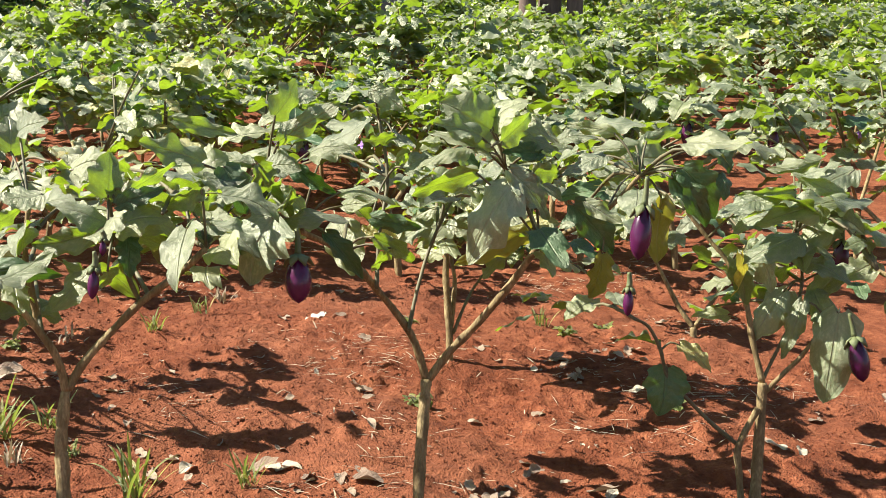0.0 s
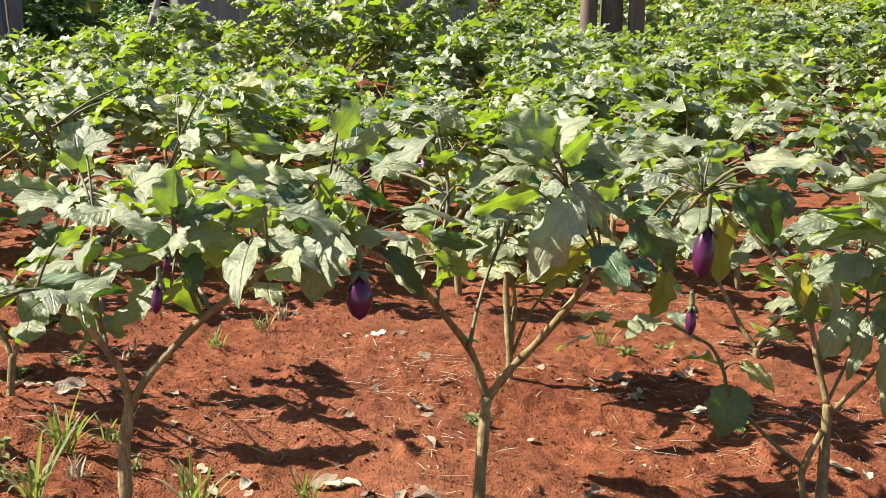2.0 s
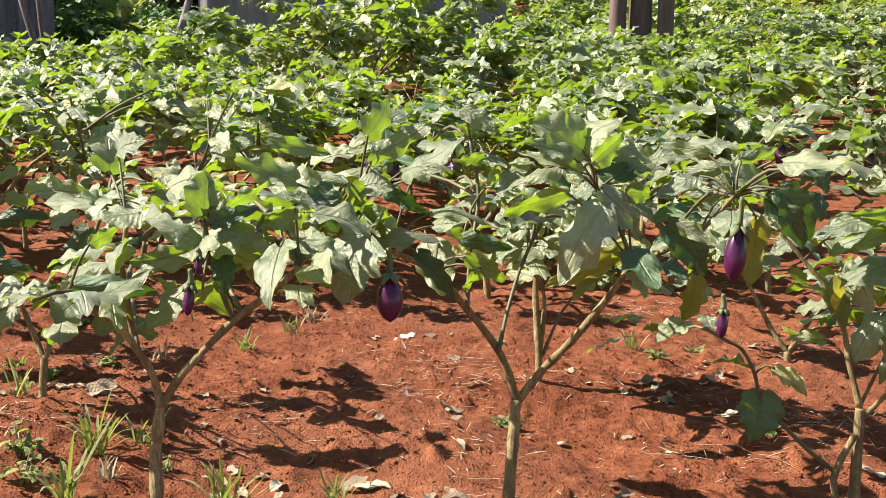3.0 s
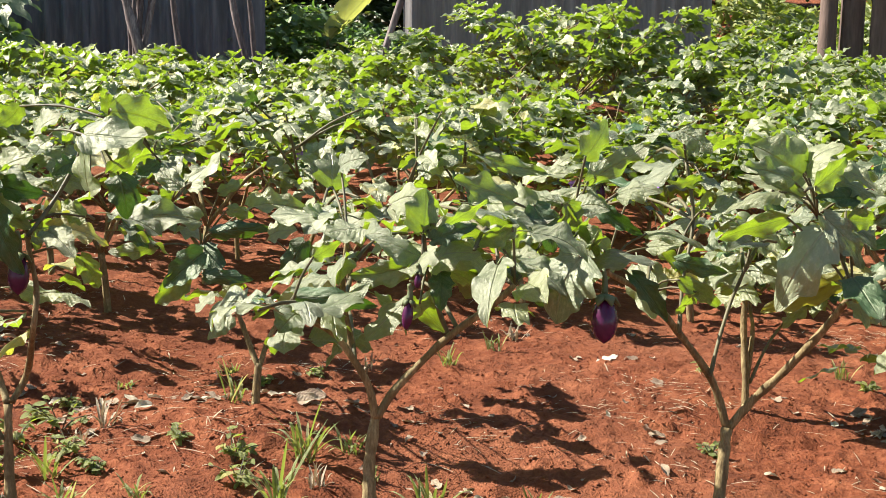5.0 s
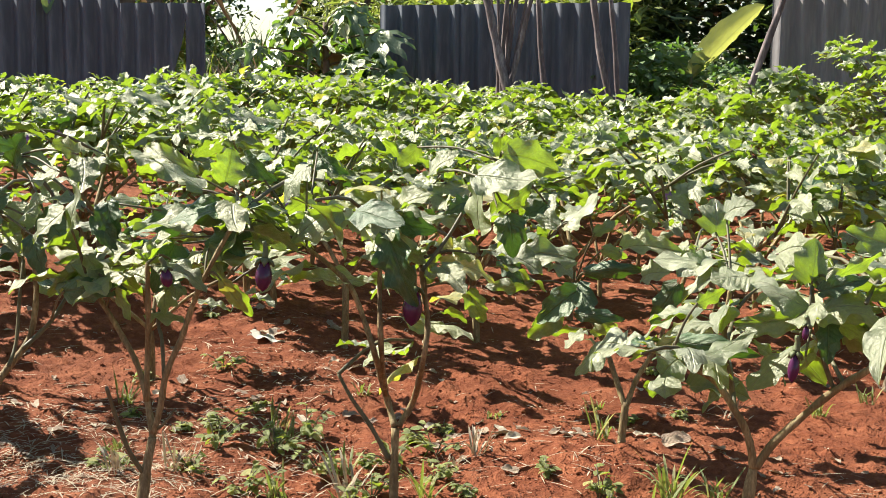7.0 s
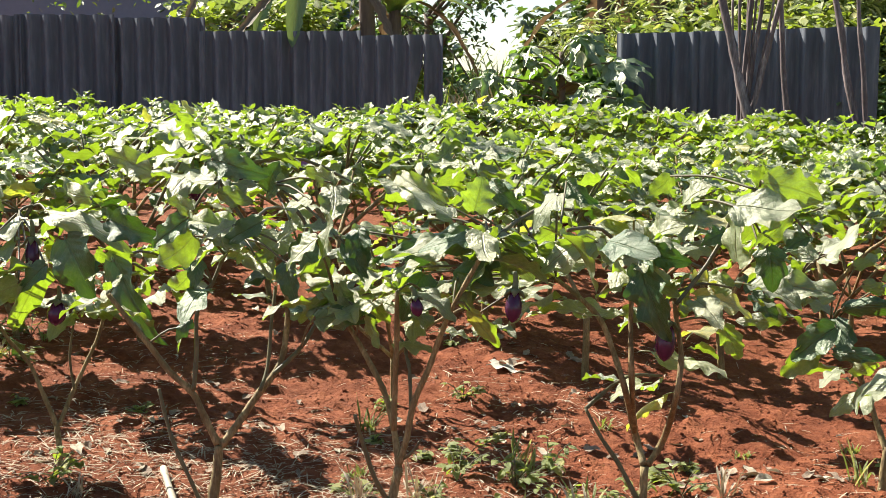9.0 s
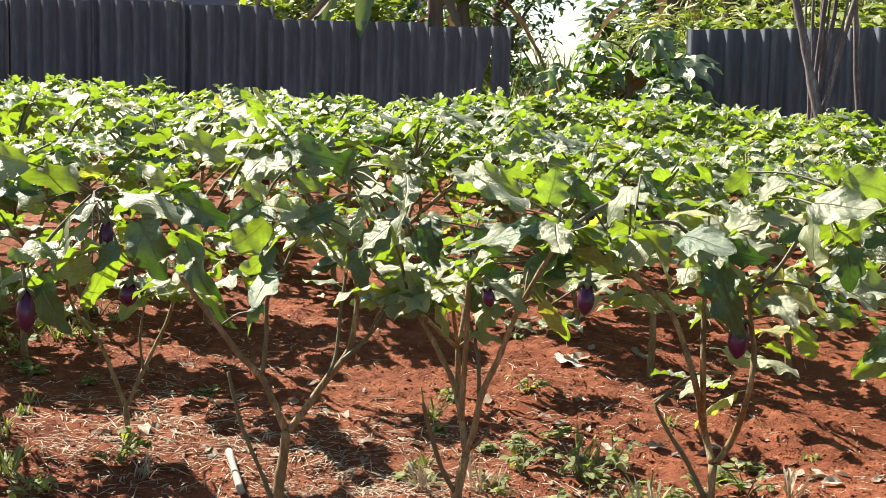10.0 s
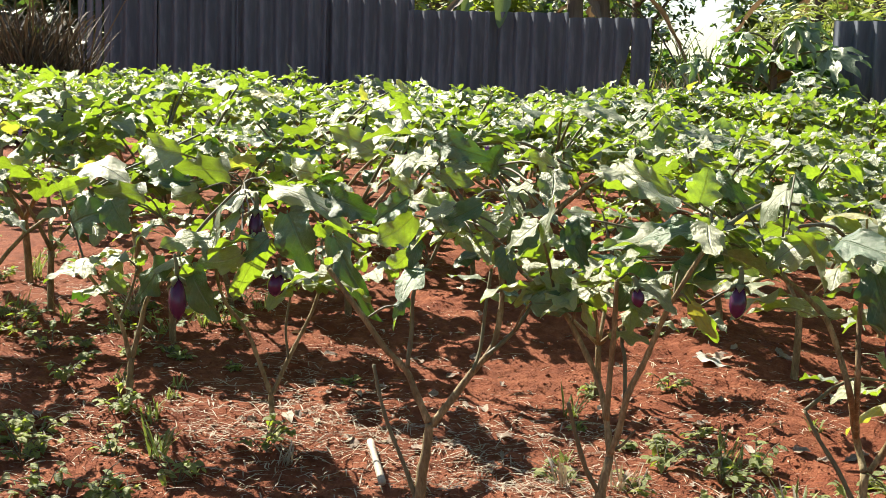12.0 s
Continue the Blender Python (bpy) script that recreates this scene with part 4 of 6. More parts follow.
def build_ground():
    xs = axis([(-400, -60, 8), (-60, -12, 16), (-12, -3.9, 62), (-3.9, -2.9, 60), (-2.9, 3.3, 480), (3.3, 9, 60), (9, 60, 20), (60, 400, 8)])
    ys = axis([(-300, -20, 6), (-20, 0.6, 24), (0.6, 1.1, 10), (1.1, 4.3, 256), (4.3, 7.5, 130), (7.5, 14, 60), (14, 60, 20), (60, 600, 12)])
    gx, gy = np.meshgrid(xs, ys)
    gz = relief(gx, gy)
    nx, ny = len(xs), len(ys)
    co = np.stack([gx, gy, gz], -1).reshape(-1, 3).astype(np.float32)
    i = np.arange(nx * ny).reshape(ny, nx)
    quads = np.stack([i[:-1, :-1], i[:-1, 1:], i[1:, 1:], i[1:, :-1]], -1).reshape(-1, 4)
    me = bpy.data.meshes.new("ground")
    me.vertices.add(len(co))
    me.vertices.foreach_set("co", co.ravel())
    me.loops.add(quads.size)
    me.loops.foreach_set("vertex_index", quads.ravel().astype(np.int32))
    me.polygons.add(len(quads))
    me.polygons.foreach_set("loop_start", np.arange(0, quads.size, 4, dtype=np.int32))
    me.update(calc_edges=True)
    me.validate()
    me.materials.append(SOIL)
    me.shade_smooth()
    tagged(new("ground", me), "loose crumbly red soil of a farm field", "ground", kind="structure")


build_ground()

# ---- eggplant plants ----
FACES = {'u': (-0.2, -0.18, 0.96), 'c': (-0.38, -0.74, 0.58), 'b': (-0.35, -0.62, 0.70), 'y': (0.1, -0.9, 0.3),
         'w': (-0.45, -0.54, 0.72), 'l': (0.5, -0.82, -0.08), 'd': (0.12, -0.97, 0.2)}


def fill_leaf(rng, p, centre, low=0.07, high=0.13):
    """A pose for one more leaf on a stem at p, pointing outwards."""
    out = Vector((p.x - centre.x, p.y - centre.y, 0))
    out = (out.normalized() if out.length > 0.02 else Vector((0, 0, 0))) * 0.7
    a = rng.uniform(0, 2 * math.pi)
    d = out + Vector((math.cos(a), math.sin(a), rng.uniform(-0.40, 0.22)))
    d.normalize()
    ln = rng.uniform(low, high)
    face = Vector((rng.gauss(-0.32, 0.36), rng.gauss(-0.24, 0.34), 1))
    base = p + d * ln * 0.30 + Vector((0, 0, 0.06 * ln))
    return leaf_pose(base, d, face, ln, ln * rng.uniform(0.58, 0.80))


def rosette(rng, p, centre, size=1.0, wide=5, young=3):
    """The leaves round a shoot's end: upright young ones in the middle, larger ones spread flat below."""
    out = Vector((p.x - centre.x, p.y - centre.y, 0)) * 0.8
    a0 = rng.uniform(0, 6.3)
    made = []
    for k in range(young):
        a = a0 + 2.4 * k + rng.uniform(-0.4, 0.4)
        d = Vector((math.cos(a), math.sin(a), rng.uniform(0.5, 1.5))) + out * 0.5
        ln = size * rng.uniform(0.045, 0.085)
        made.append(leaf_pose(p + d.normalized() * 0.012, d, Vector((-math.cos(a) * 0.8, -math.sin(a) * 0.8, 0.8)), ln, ln * rng.uniform(0.5, 0.62)))
    for k in range(wide):
        a = a0 + 1.2 + 2 * math.pi * k / wide + rng.uniform(-0.35, 0.35)
        d = Vector((math.cos(a), math.sin(a), rng.uniform(-0.32, 0.22))) + out
        d.normalize()
        ln = size * rng.uniform(0.085, 0.138)
        q = p + Vector((0, 0, -rng.uniform(0.0, 0.05))) + d * ln * 0.3
        made.append(leaf_pose(q, d, Vector((rng.gauss(-0.28, 0.28), rng.gauss(-0.2, 0.28), 1)), ln, ln * rng.uniform(0.62, 0.82)))
    return made


def hand_plant(at, stems, leaves, fruit, fill, seed, label, zmin=0.42, deep=6, rise=0.0, reach=0.44, front=0.16):
    rng = random.Random(seed)
    top = thing("eggplant_plant", at, label, "plant", "eggplant plants in the field")
    nodes = []
    thick = max(s[0] for s in stems[1:])
    for k, (r0, r1, pts) in enumerate(stems):
        bm = bmesh.new()
        tube(bm, pts, r0 * (1.1 if k == 0 else 0.86), thick * 0.98 if k == 0 else r1 * 0.86, 9 if k == 0 else 7, 0.13, rng, 5)
        thin = r0 < 0.0065
        part("trunk" if k == 0 else "branch", bm, SHOOT if thin else STEM, top, "" if k == 0 else ("green young branch" if thin else "woody brown branch"))
        if k:
            nodes += [Vector(p) for p in pts[len(pts) // 2:]] + [Vector(pts[-1])] * 2
    centre = sum(nodes, Vector()) / len(nodes)
    for base, tip, kind, ratio in leaves:
        b, t = Vector(base), Vector(tip)
        ln = (t - b).length
        face = Vector(FACES[kind]) + Vector((rng.uniform(-0.12, 0.12), 0, rng.uniform(-0.12, 0.12)))
        # shaded kind: dark colour, and turned edge-on to the sun to stay unlit
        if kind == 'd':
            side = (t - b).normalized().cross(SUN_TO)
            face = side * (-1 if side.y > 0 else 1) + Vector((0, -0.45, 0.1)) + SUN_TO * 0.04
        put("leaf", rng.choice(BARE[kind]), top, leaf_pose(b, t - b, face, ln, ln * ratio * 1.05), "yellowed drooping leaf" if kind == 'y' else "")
        near = min(nodes, key=lambda q: (q - b).length)
        if 0.004 < (near - b).length < 0.4:
            bm = bmesh.new()
            tube(bm, [near, (near + b) / 2 + Vector((0, 0, 0.012)), b], 0.0028, 0.002, 5)
            part("petiole", bm, SHOOT, top)
    ups = [q for q in nodes if q.z > zmin] or nodes
    # side branches that give the crown its depth
    crown = []
    for k in range(deep):
        a = rng.choice(ups if k % 3 else nodes)
        back = k % 5 != 4
        e = a + Vector((rng.uniform(-0.14, 0.14), rng.uniform(front, reach) if back else -rng.uniform(0.10, 0.24), rng.uniform(-0.10, 0.06) if back else rng.uniform(0.0, 0.08)))
        e.z = max(e.z, zmin * 0.8) + rise * rng.random()
        m = a.lerp(e, 0.5) + Vector((0, 0, 0.03))
        bm = bmesh.new()
        tube(bm, [a, m, e], 0.0042, 0.003, 6, 0.1, rng)
        part("branch", bm, SHOOT, top, "green young branch")
        for q in range(5 if back else 3):
            p = m.lerp(e, rng.uniform(0.2, 1.1)) + Vector((rng.uniform(-0.07, 0.07), rng.uniform(-0.05, 0.05), rng.uniform(-0.04, 0.05)))
            put("leaf", rng.choice(LEAVES), top, fill_leaf(rng, p, centre, 0.06, 0.13))
    starts = [Vector(p[2][0]) for p in stems]
    for r0, r1, pts in stems:
        if pts[-1][2] > zmin - 0.05 and min((q - Vector(pts[-1])).length for q in starts) > 0.03:
            for m in rosette(rng, Vector(pts[-1]), centre, 0.8, 2, 3):
                put("leaf", rng.choice(LEAVES), top, m)
    for k in range(fill):
        p = rng.choice(ups) + Vector((rng.uniform(-0.03, 0.03), rng.uniform(-0.03, 0.03), rng.uniform(-0.02, 0.05)))
        put("leaf", rng.choice(LEAVES), top, fill_leaf(rng, p, centre))
    for a, b, w in fruit:
        fruit_parts(top, a, b, w, rng)
    return top


YOUNG = "leafy eggplant bush with forked woody stems on red soil"
hand_plant(A_AT, A_STEMS, A_LEAVES, A_FRUIT, 12, 1, "eggplant bush with a low forked trunk and small purple fruit", 0.5, 14, 0.0, 0.5)
hand_plant(B_AT, B_STEMS, B_LEAVES, B_FRUIT, 14, 17, "wide eggplant bush with glossy purple fruit hanging from its branches", 0.55, 16, 0.0, 0.62)
hand_plant(C_AT, C_STEMS, C_LEAVES, C_FRUIT, 16, 3, "eggplant bush with pale powdery leaves and a low side shoot", 0.5)
hand_plant(D_AT, D_STEMS, D_LEAVES, D_FRUIT, 10, 4, "eggplant bush with upright stems and one dark fruit", 0.55)
hand_plant(H_AT, H_STEMS, H_LEAVES, H_FRUIT, 18, 5, "eggplant bush with several thin stems rising from weedy soil", 0.6, 3)
hand_plant(E_AT, E_STEMS, E_LEAVES, E_FRUIT, 14, 6, "large eggplant bush with a wide fork and dense leaves", 0.58, 3)
hand_plant(F_AT, F_STEMS, F_LEAVES, F_FRUIT, 22, 7, "thin young eggplant plant with a slender forked stem", 0.3, 2)
hand_plant(G_AT, G_STEMS, G_LEAVES, G_FRUIT, 8, 8, "eggplant bush with long dark purple hanging fruit", 0.35, 0)
hand_plant(R2A_AT, R2A_STEMS, R2A_LEAVES, [], 14, 9, "low eggplant bush with a short dark trunk", 0.3)
hand_plant(R2B_AT, R2B_STEMS, R2B_LEAVES, [], 40, 10, YOUNG, 0.3, 18, 0.36, 0.25, -0.42)
hand_plant(R2C_AT, R2C_STEMS, R2C_LEAVES, [], 40, 11, YOUNG, 0.35)


def grown(seed, height=0.72, spread=0.44, more=1.0):
    """Stems and leaf poses of a plant that forks by chance."""
    rng = random.Random(seed)
    stems, poses, tips = [], [], []
    fork = Vector((rng.uniform(-0.03, 0.03), rng.uniform(-0.03, 0.03), rng.uniform(0.16, 0.26)))
    stems.append((0.013, 0.011, [(0, 0, -0.03), (fork.x * 0.4, fork.y * 0.2, fork.z * 0.5), tuple(fork)]))
    n = rng.choice((3, 4, 4))
    a0 = rng.uniform(0, 6.3)
    for k in range(n):
        a = a0 + 2 * math.pi * k / n + rng.uniform(-0.35, 0.35)
        r = spread * rng.uniform(0.45, 0.75)
        z = fork.z + (height - fork.z) * rng.uniform(0.45, 0.65)
        end = Vector((fork.x + r * math.cos(a), fork.y + r * math.sin(a), z))
        midp = fork.lerp(end, 0.5) + Vector((rng.uniform(-0.03, 0.03), rng.uniform(-0.03, 0.03), 0.03))
        stems.append((0.008, 0.006, [tuple(fork), tuple(midp), tuple(end)]))
        tips.append((end, 0.5))
        for q in range(2):
            b = a + rng.uniform(-1.1, 1.1)
            rr = spread * rng.uniform(0.2, 0.5)
            e2 = end + Vector((rr * math.cos(b), rr * math.sin(b), (height - z) * rng.uniform(0.55, 1.05)))
            stems.append((0.0055, 0.0035, [tuple(end), tuple(end.lerp(e2, 0.5) + Vector((0, 0, 0.015))), tuple(e2)]))
            tips.append((e2, 1.0))
            tips.append((end.lerp(e2, 0.6), 0.7))
    centre = Vector((0, 0, 0))
    for p, w in tips:
        if w == 1.0:
            poses += rosette(rng, p, centre, 1.0, int(5 * min(more, 1.2)), 3)
        for k in range(int((3 if w < 1 else 2) * more)):
            poses.append(fill_leaf(rng, p + Vector((rng.uniform(-0.05, 0.05), rng.uniform(-0.05, 0.05), rng.uniform(-0.09, 0.0))), centre, 0.07, 0.13))
    for k in range(int(14 * more)):
        p, w = rng.choice(tips)
        q = fork.lerp(p, rng.uniform(0.45, 0.9))
        poses.append(fill_leaf(rng, q, centre, 0.07, 0.125))
    return stems, poses, tips, rng


def bush_of_parts(seed, at, label):
    stems, poses, tips, rng = grown(seed, more=0.95)
    top = thing("eggplant_plant", at, label, "plant", "eggplant plants in the field")
    for k, (r0, r1, pts) in enumerate(stems):
        bm = bmesh.new()
        tube(bm, pts, r0, r1, 6)
        part("trunk" if k == 0 else "branch", bm, STEM if r0 > 0.006 else SHOOT, top)
    for m in poses:
        put("leaf", rng.choice(LEAVES), top, m)
    for k in range(seed % 2):
        p = rng.choice(tips)[0]
        fruit_parts(top, p + Vector((0, 0, -0.09)), p + Vector((0, 0, -0.18)), 0.5, rng)
    flower_part(top, rng.choice(tips)[0] + Vector((0, -0.05, 0.02)), rng)
    return top


def bush_joined(seed, at, label):
    stems, poses, tips, rng = grown(seed, spread=0.5, more=2.2)
    top = thing("eggplant_plant", at, label, "plant", "eggplant plants in the field")
    bm = bmesh.new()
    for k, (r0, r1, pts) in enumerate(stems):
        tube(bm, [pts[0], pts[-1]], r0, r1, 5)
    part("stem", bm, STEM, top)
    bm = bmesh.new()
    uvl = bm.loops.layers.uv.verify()
    for i, m in enumerate(poses):
        add_leaf(bm, m, seed * 100 + i, 1.0, 1.0, 11, 1, 2.6, 0.30, rng.uniform(-0.05, 0.45), rng.uniform(-0.1, 0.5), 0.08, uvl=uvl)
    tagged(part("foliage", bm, LEAF, top, "lobed grey-green leaves"), kind="stuff")
    return top


FIELD = "leafy eggplant bush growing in a crowded field row"
near_stock = [bush_of_parts(20 + k, (0, 0, 0), FIELD) for k in range(4)]
far_stock = [bush_joined(40 + k, (0, 0, 0), FIELD) for k in range(6)]
used = set()


def stand(stock, x, y, rng, size=1.0):
    src = rng.choice(stock)
    m = pose(x, y, ground_z(x, y) - 0.01, 0, 0, rng.uniform(0, 360)) @ Matrix.Diagonal((size * rng.uniform(1.0, 1.15), size * rng.uniform(1.0, 1.15), size, 1))
    if src not in used:
        used.add(src)
        src.matrix_basis = m
        return src
    ob = copy_thing(src, m)
    ob.matrix_basis = m
    return ob


def plant_rows():
    rng = random.Random(5)
    # bushes at (-2.45, 1.45) and (-0.98, 2.86) are added to shade the soil
    for x, y, s in ((-2.35, 2.8, 0.85), (-2.75, 2.35, 0.9), (-2.55, 1.9, 0.85), (-2.45, 1.45, 0.9), (-0.98, 2.86, 0.74), (-0.55, 3.35, 0.9), (2.95, 2.1, 1.0), (3.5, 3.45, 1.0), (-2.0, 3.0, 0.95), (-2.9, 2.9, 1.0), (-1.55, 3.6, 0.95), (-2.5, 3.55, 0.95), (-0.2, 3.75, 0.9), (-0.95, 3.75, 0.9), (-2.05, 3.9, 0.9), (-3.1, 3.6, 0.95), (-3.0, 2.0, 0.95), (-3.15, 2.6, 1.0), (-2.2, 2.36, 0.85)):
        stand(near_stock, x, y, rng, s)
    for row in range(12):
        y0 = 4.1 + 0.82 * row
        lo, hi = 0.8 - 1.22 * (y0 + 0.8) - 0.4, 0.9 + 0.62 * (y0 + 0.6) + 0.8
        x = lo + rng.uniform(0, 0.3)
        while x < hi:
            px, py = x + rng.uniform(-0.1, 0.1), y0 + 0.06 * x + rng.uniform(-0.12, 0.12)
            tall = 1.0 + 0.10 * min(max(px - 1.5, 0), 1)
            if 0.5 < px < 2.9 and 8.0 < py < 9.7:
                tall = 1.12
            path = abs((px - 3.7) * 0.876 - (py - 5.6) * 0.482) < 0.42 and 5.2 < py < 9.8
            if not path and py < (10.75 if px < 3.4 else 13.6) + 0.06 * min(px, 0) * 3 and not (px < -6.8 and py > 8.3 + (px + 9) * 0.55):
                stand(near_stock if row < 1 else far_stock, px, py, rng, tall * rng.uniform(0.82, 1.02) * (0.66 if px < -4.2 and row > 3 else 0.97 if px < -3 and row > 3 else 1.09 if px < -0.3 and row > 3 else 1.0))
            x += rng.uniform(0.53, 0.68)


plant_rows()

# ---- fence of corrugated sheets ----
def sheet_mesh(length, z0, z1, notch=None):
    """A corrugated fibre-cement sheet: waves of 177 mm, 6 mm thick, standing on edge."""
    bm = bmesh.new()
    n = max(12, int(length / 0.177 * 12))
    front, back = [], []
    for i in range(n + 1):
        s = length * i / n
        d = 0.034 * math.cos(2 * math.pi * s / 0.177)
        nz = z0
        if notch and notch[0] <= s <= notch[1]:
            nz = notch[2] * (1 - (s - notch[0]) / (notch[1] - notch[0])) ** 0.55
        for rowset, off in ((front, -0.003), (back, 0.003)):
            rowset.append((bm.verts.new((s, d + off, nz)), bm.verts.new((s, d + off, z1 + 0.004 * math.sin(s * 40)))))
    for i in range(n):
        a, b, c, e = front[i], front[i + 1], back[i], back[i + 1]
        bm.faces.new((a[0], b[0], b[1], a[1]))
        bm.faces.new((c[0], c[1], e[1], e[0]))
        bm.faces.new((a[1], b[1], e[1], c[1]))
        bm.faces.new((a[0], c[0], e[0], b[0]))
    for k in (0, n):
        a, c = front[k], back[k]
        bm.faces.new((a[0], a[1], c[1], c[0]) if k == 0 else (a[0], c[0], c[1], a[1]))
    return bm


def fence(points, label, notch=None, material=None):
    x0, y0 = points[0][:2]
    top = thing("corrugated_fence", (x0, y0, 0.3), label, "fence", "boundary fence")
    for k, (a, b) in enumerate(zip(points, points[1:])):
        d = Vector((b[0] - a[0], b[1] - a[1], 0))
        ob = part("sheet", sheet_mesh(d.length + 0.06, 0.0, a[2] - 0.3, notch if k == 0 else None), material or CEMENT, top, "dark weathered corrugated sheet", False)
        ob.matrix_basis = pose(a[0] - x0, a[1] - y0 + (0.014 if k % 2 else 0.0), 0, 0, 0, math.degrees(math.atan2(d.y, d.x)))
        bm = bmesh.new()
        tube(bm, [(0, 0, -0.1), (0.01, 0.0, 0.8), (0.0, 0.0, a[2] - 0.42)], 0.04, 0.035, 7)
        post = part("post", bm, POLE, top, "rough wooden post")
        post.matrix_basis = pose(a[0] - x0 + d.x * 0.5, a[1] - y0 + d.y * 0.5 + 0.09, 0)
    return top


fence([(-4.70, 11.42, 1.955), (-5.62, 11.42, 2.005), (-6.45, 11.28, 2.01), (-7.28, 11.1, 2.15), (-8.2, 10.8, 2.18), (-9.1, 10.4, 2.17), (-9.95, 10.05, 2.16), (-10.45, 9.87, 2.16)],
      "dark corrugated fibre-cement fence with stepped top and a gap", (0.22, 0.43, 1.52))
fence([(-3.05, 11.72, 1.95), (-2.28, 11.63, 1.955), (-1.5, 11.55, 1.96), (-0.68, 11.45, 1.98)], "short run of dark corrugated fence behind leaning poles")
fence([(0.62, 11.35, 2.05), (1.5, 11.38, 2.03), (2.4, 11.4, 2.0), (3.3, 11.43, 2.0)], "grey corrugated fence sheets at the field edge", None, SUNLIT_GREY_CEMENT)

def slat_fence():
    top = thing("slat_fence", (-10.5, 9.85, 0.3), "narrow upright wooden slats with bright gaps at the fence end", "fence", "boundary fence")
    for k in range(4):
        bm = bmesh.new()
        w = 0.085
        bmesh.ops.create_cube(bm, size=1, matrix=Matrix.Translation((-0.02 - k * 0.105, -k * 0.03, 1.0)) @ Matrix.Diagonal((w, 0.02, 2.1 - 0.04 * k, 1)))
        part("slat", bm, CEMENT, top, smooth=False)


slat_fence()

# ---- leaning poles ----
def pole(bottom, head, r, label):
    x, y, z = bottom
    bm = bmesh.new()
    b, h = Vector((0, 0, -0.05)), Vector(head) - Vector(bottom)
    rng = random.Random(int(abs(x) * 1000))
    pts = [b.lerp(h, t) + Vector((rng.uniform(-0.012, 0.012), rng.uniform(-0.012, 0.012), 0)) for t in (0, 0.2, 0.4, 0.6, 0.8, 1)]
    tube(bm, pts, r * 1.8, r * 1.35, 8, 0.2, rng)
    me = bpy.data.meshes.new("wooden_pole")
    bm.to_mesh(me)
    bm.free()
    me.materials.append(POLE)
    me.shade_smooth()
    ob = new("wooden_pole", me)
    ob.matrix_basis = pose(x, y, z)
    tagged(ob, label, "pole", "poles leaning at the fence")


def pole_by(cx0, cy0, cx1, cy1, y, r):
    k = 0.00246
    x0, z0 = -1.58 + (cx0 - 525) * k, 1.04 + (400 - cy0) * k
    x1, z1 = -1.58 + (cx1 - 525) * k, 1.04 + (400 - cy1) * k
    gz = ground_z(x0, y)
    s = (z0 - gz) / (z1 - z0)
    bx = x0 - (x1 - x0) * s
    hx, hz = x1 + (x1 - x0) * 0.35, z1 + (z1 - z0) * 0.35
    pole((bx, y, gz), (hx, y + 0.12, hz), r, "dry leaning wooden pole tied in a bundle")


for spec in ((596, 370, 493, 0, 10.05, 0.024), (568, 400, 660, 0, 10.1, 0.015), (536, 390, 566, 0, 10.16, 0.014), (550, 410, 594, 0, 10.2, 0.013), (578, 390, 558, 0, 10.22, 0.012),
             (668, 330, 632, 0, 10.6, 0.014), (893, 370, 815, 0, 10.6, 0.018), (920, 350, 884, 0, 10.65, 0.013), (1375, 280, 1462, 0, 10.7, 0.02),
             (558, 400, 538, 0, 10.12, 0.008), (552, 405, 583, 0, 10.18, 0.008), (564, 400, 550, 0, 10.24, 0.009), (544, 400, 516, 60, 10.14, 0.007), (572, 395, 628, 0, 10.2, 0.008)):
    pole_by(*spec)

# ---- plants behind the fence ----
def blade(bm, uvl, base, direction, up, length, width, sag, n=12, tear=0.0, rng=None, half=2, fold=0.25):
    """A long arched blade, folded on its midrib, with torn edges."""
    d, upv = Vector(direction).normalized(), Vector(up)
    side = d.cross(upv).normalized()
    rows = []
    for j in range(n + 1):
        v = j / n
        w = width * 0.5 * math.sin(math.pi * min(1, 0.06 + 0.94 * v)) ** 0.55
        c = Vector(base) + d * length * v * (1 - 0.12 * sag * v) + Vector((0, 0, -1)) * sag * length * v * v
        row = []
        for i in range(-half, half + 1):
            s = i / half
            jag = rng.uniform(0, tear) if rng and abs(s) == 1 else 0
            row.append((bm.verts.new(c + side * s * w * (1 - jag) + upv * fold * abs(s) * w), (0.5 + 0.5 * s, v)))
        rows.append(row)
    for a, b in zip(rows, rows[1:]):
        for i in range(2 * half):
            q = (a[i], a[i + 1], b[i + 1], b[i])
            fc = bm.faces.new([p[0] for p in q])
            for lp, p in zip(fc.loops, q):
                lp[uvl].uv = p[1]


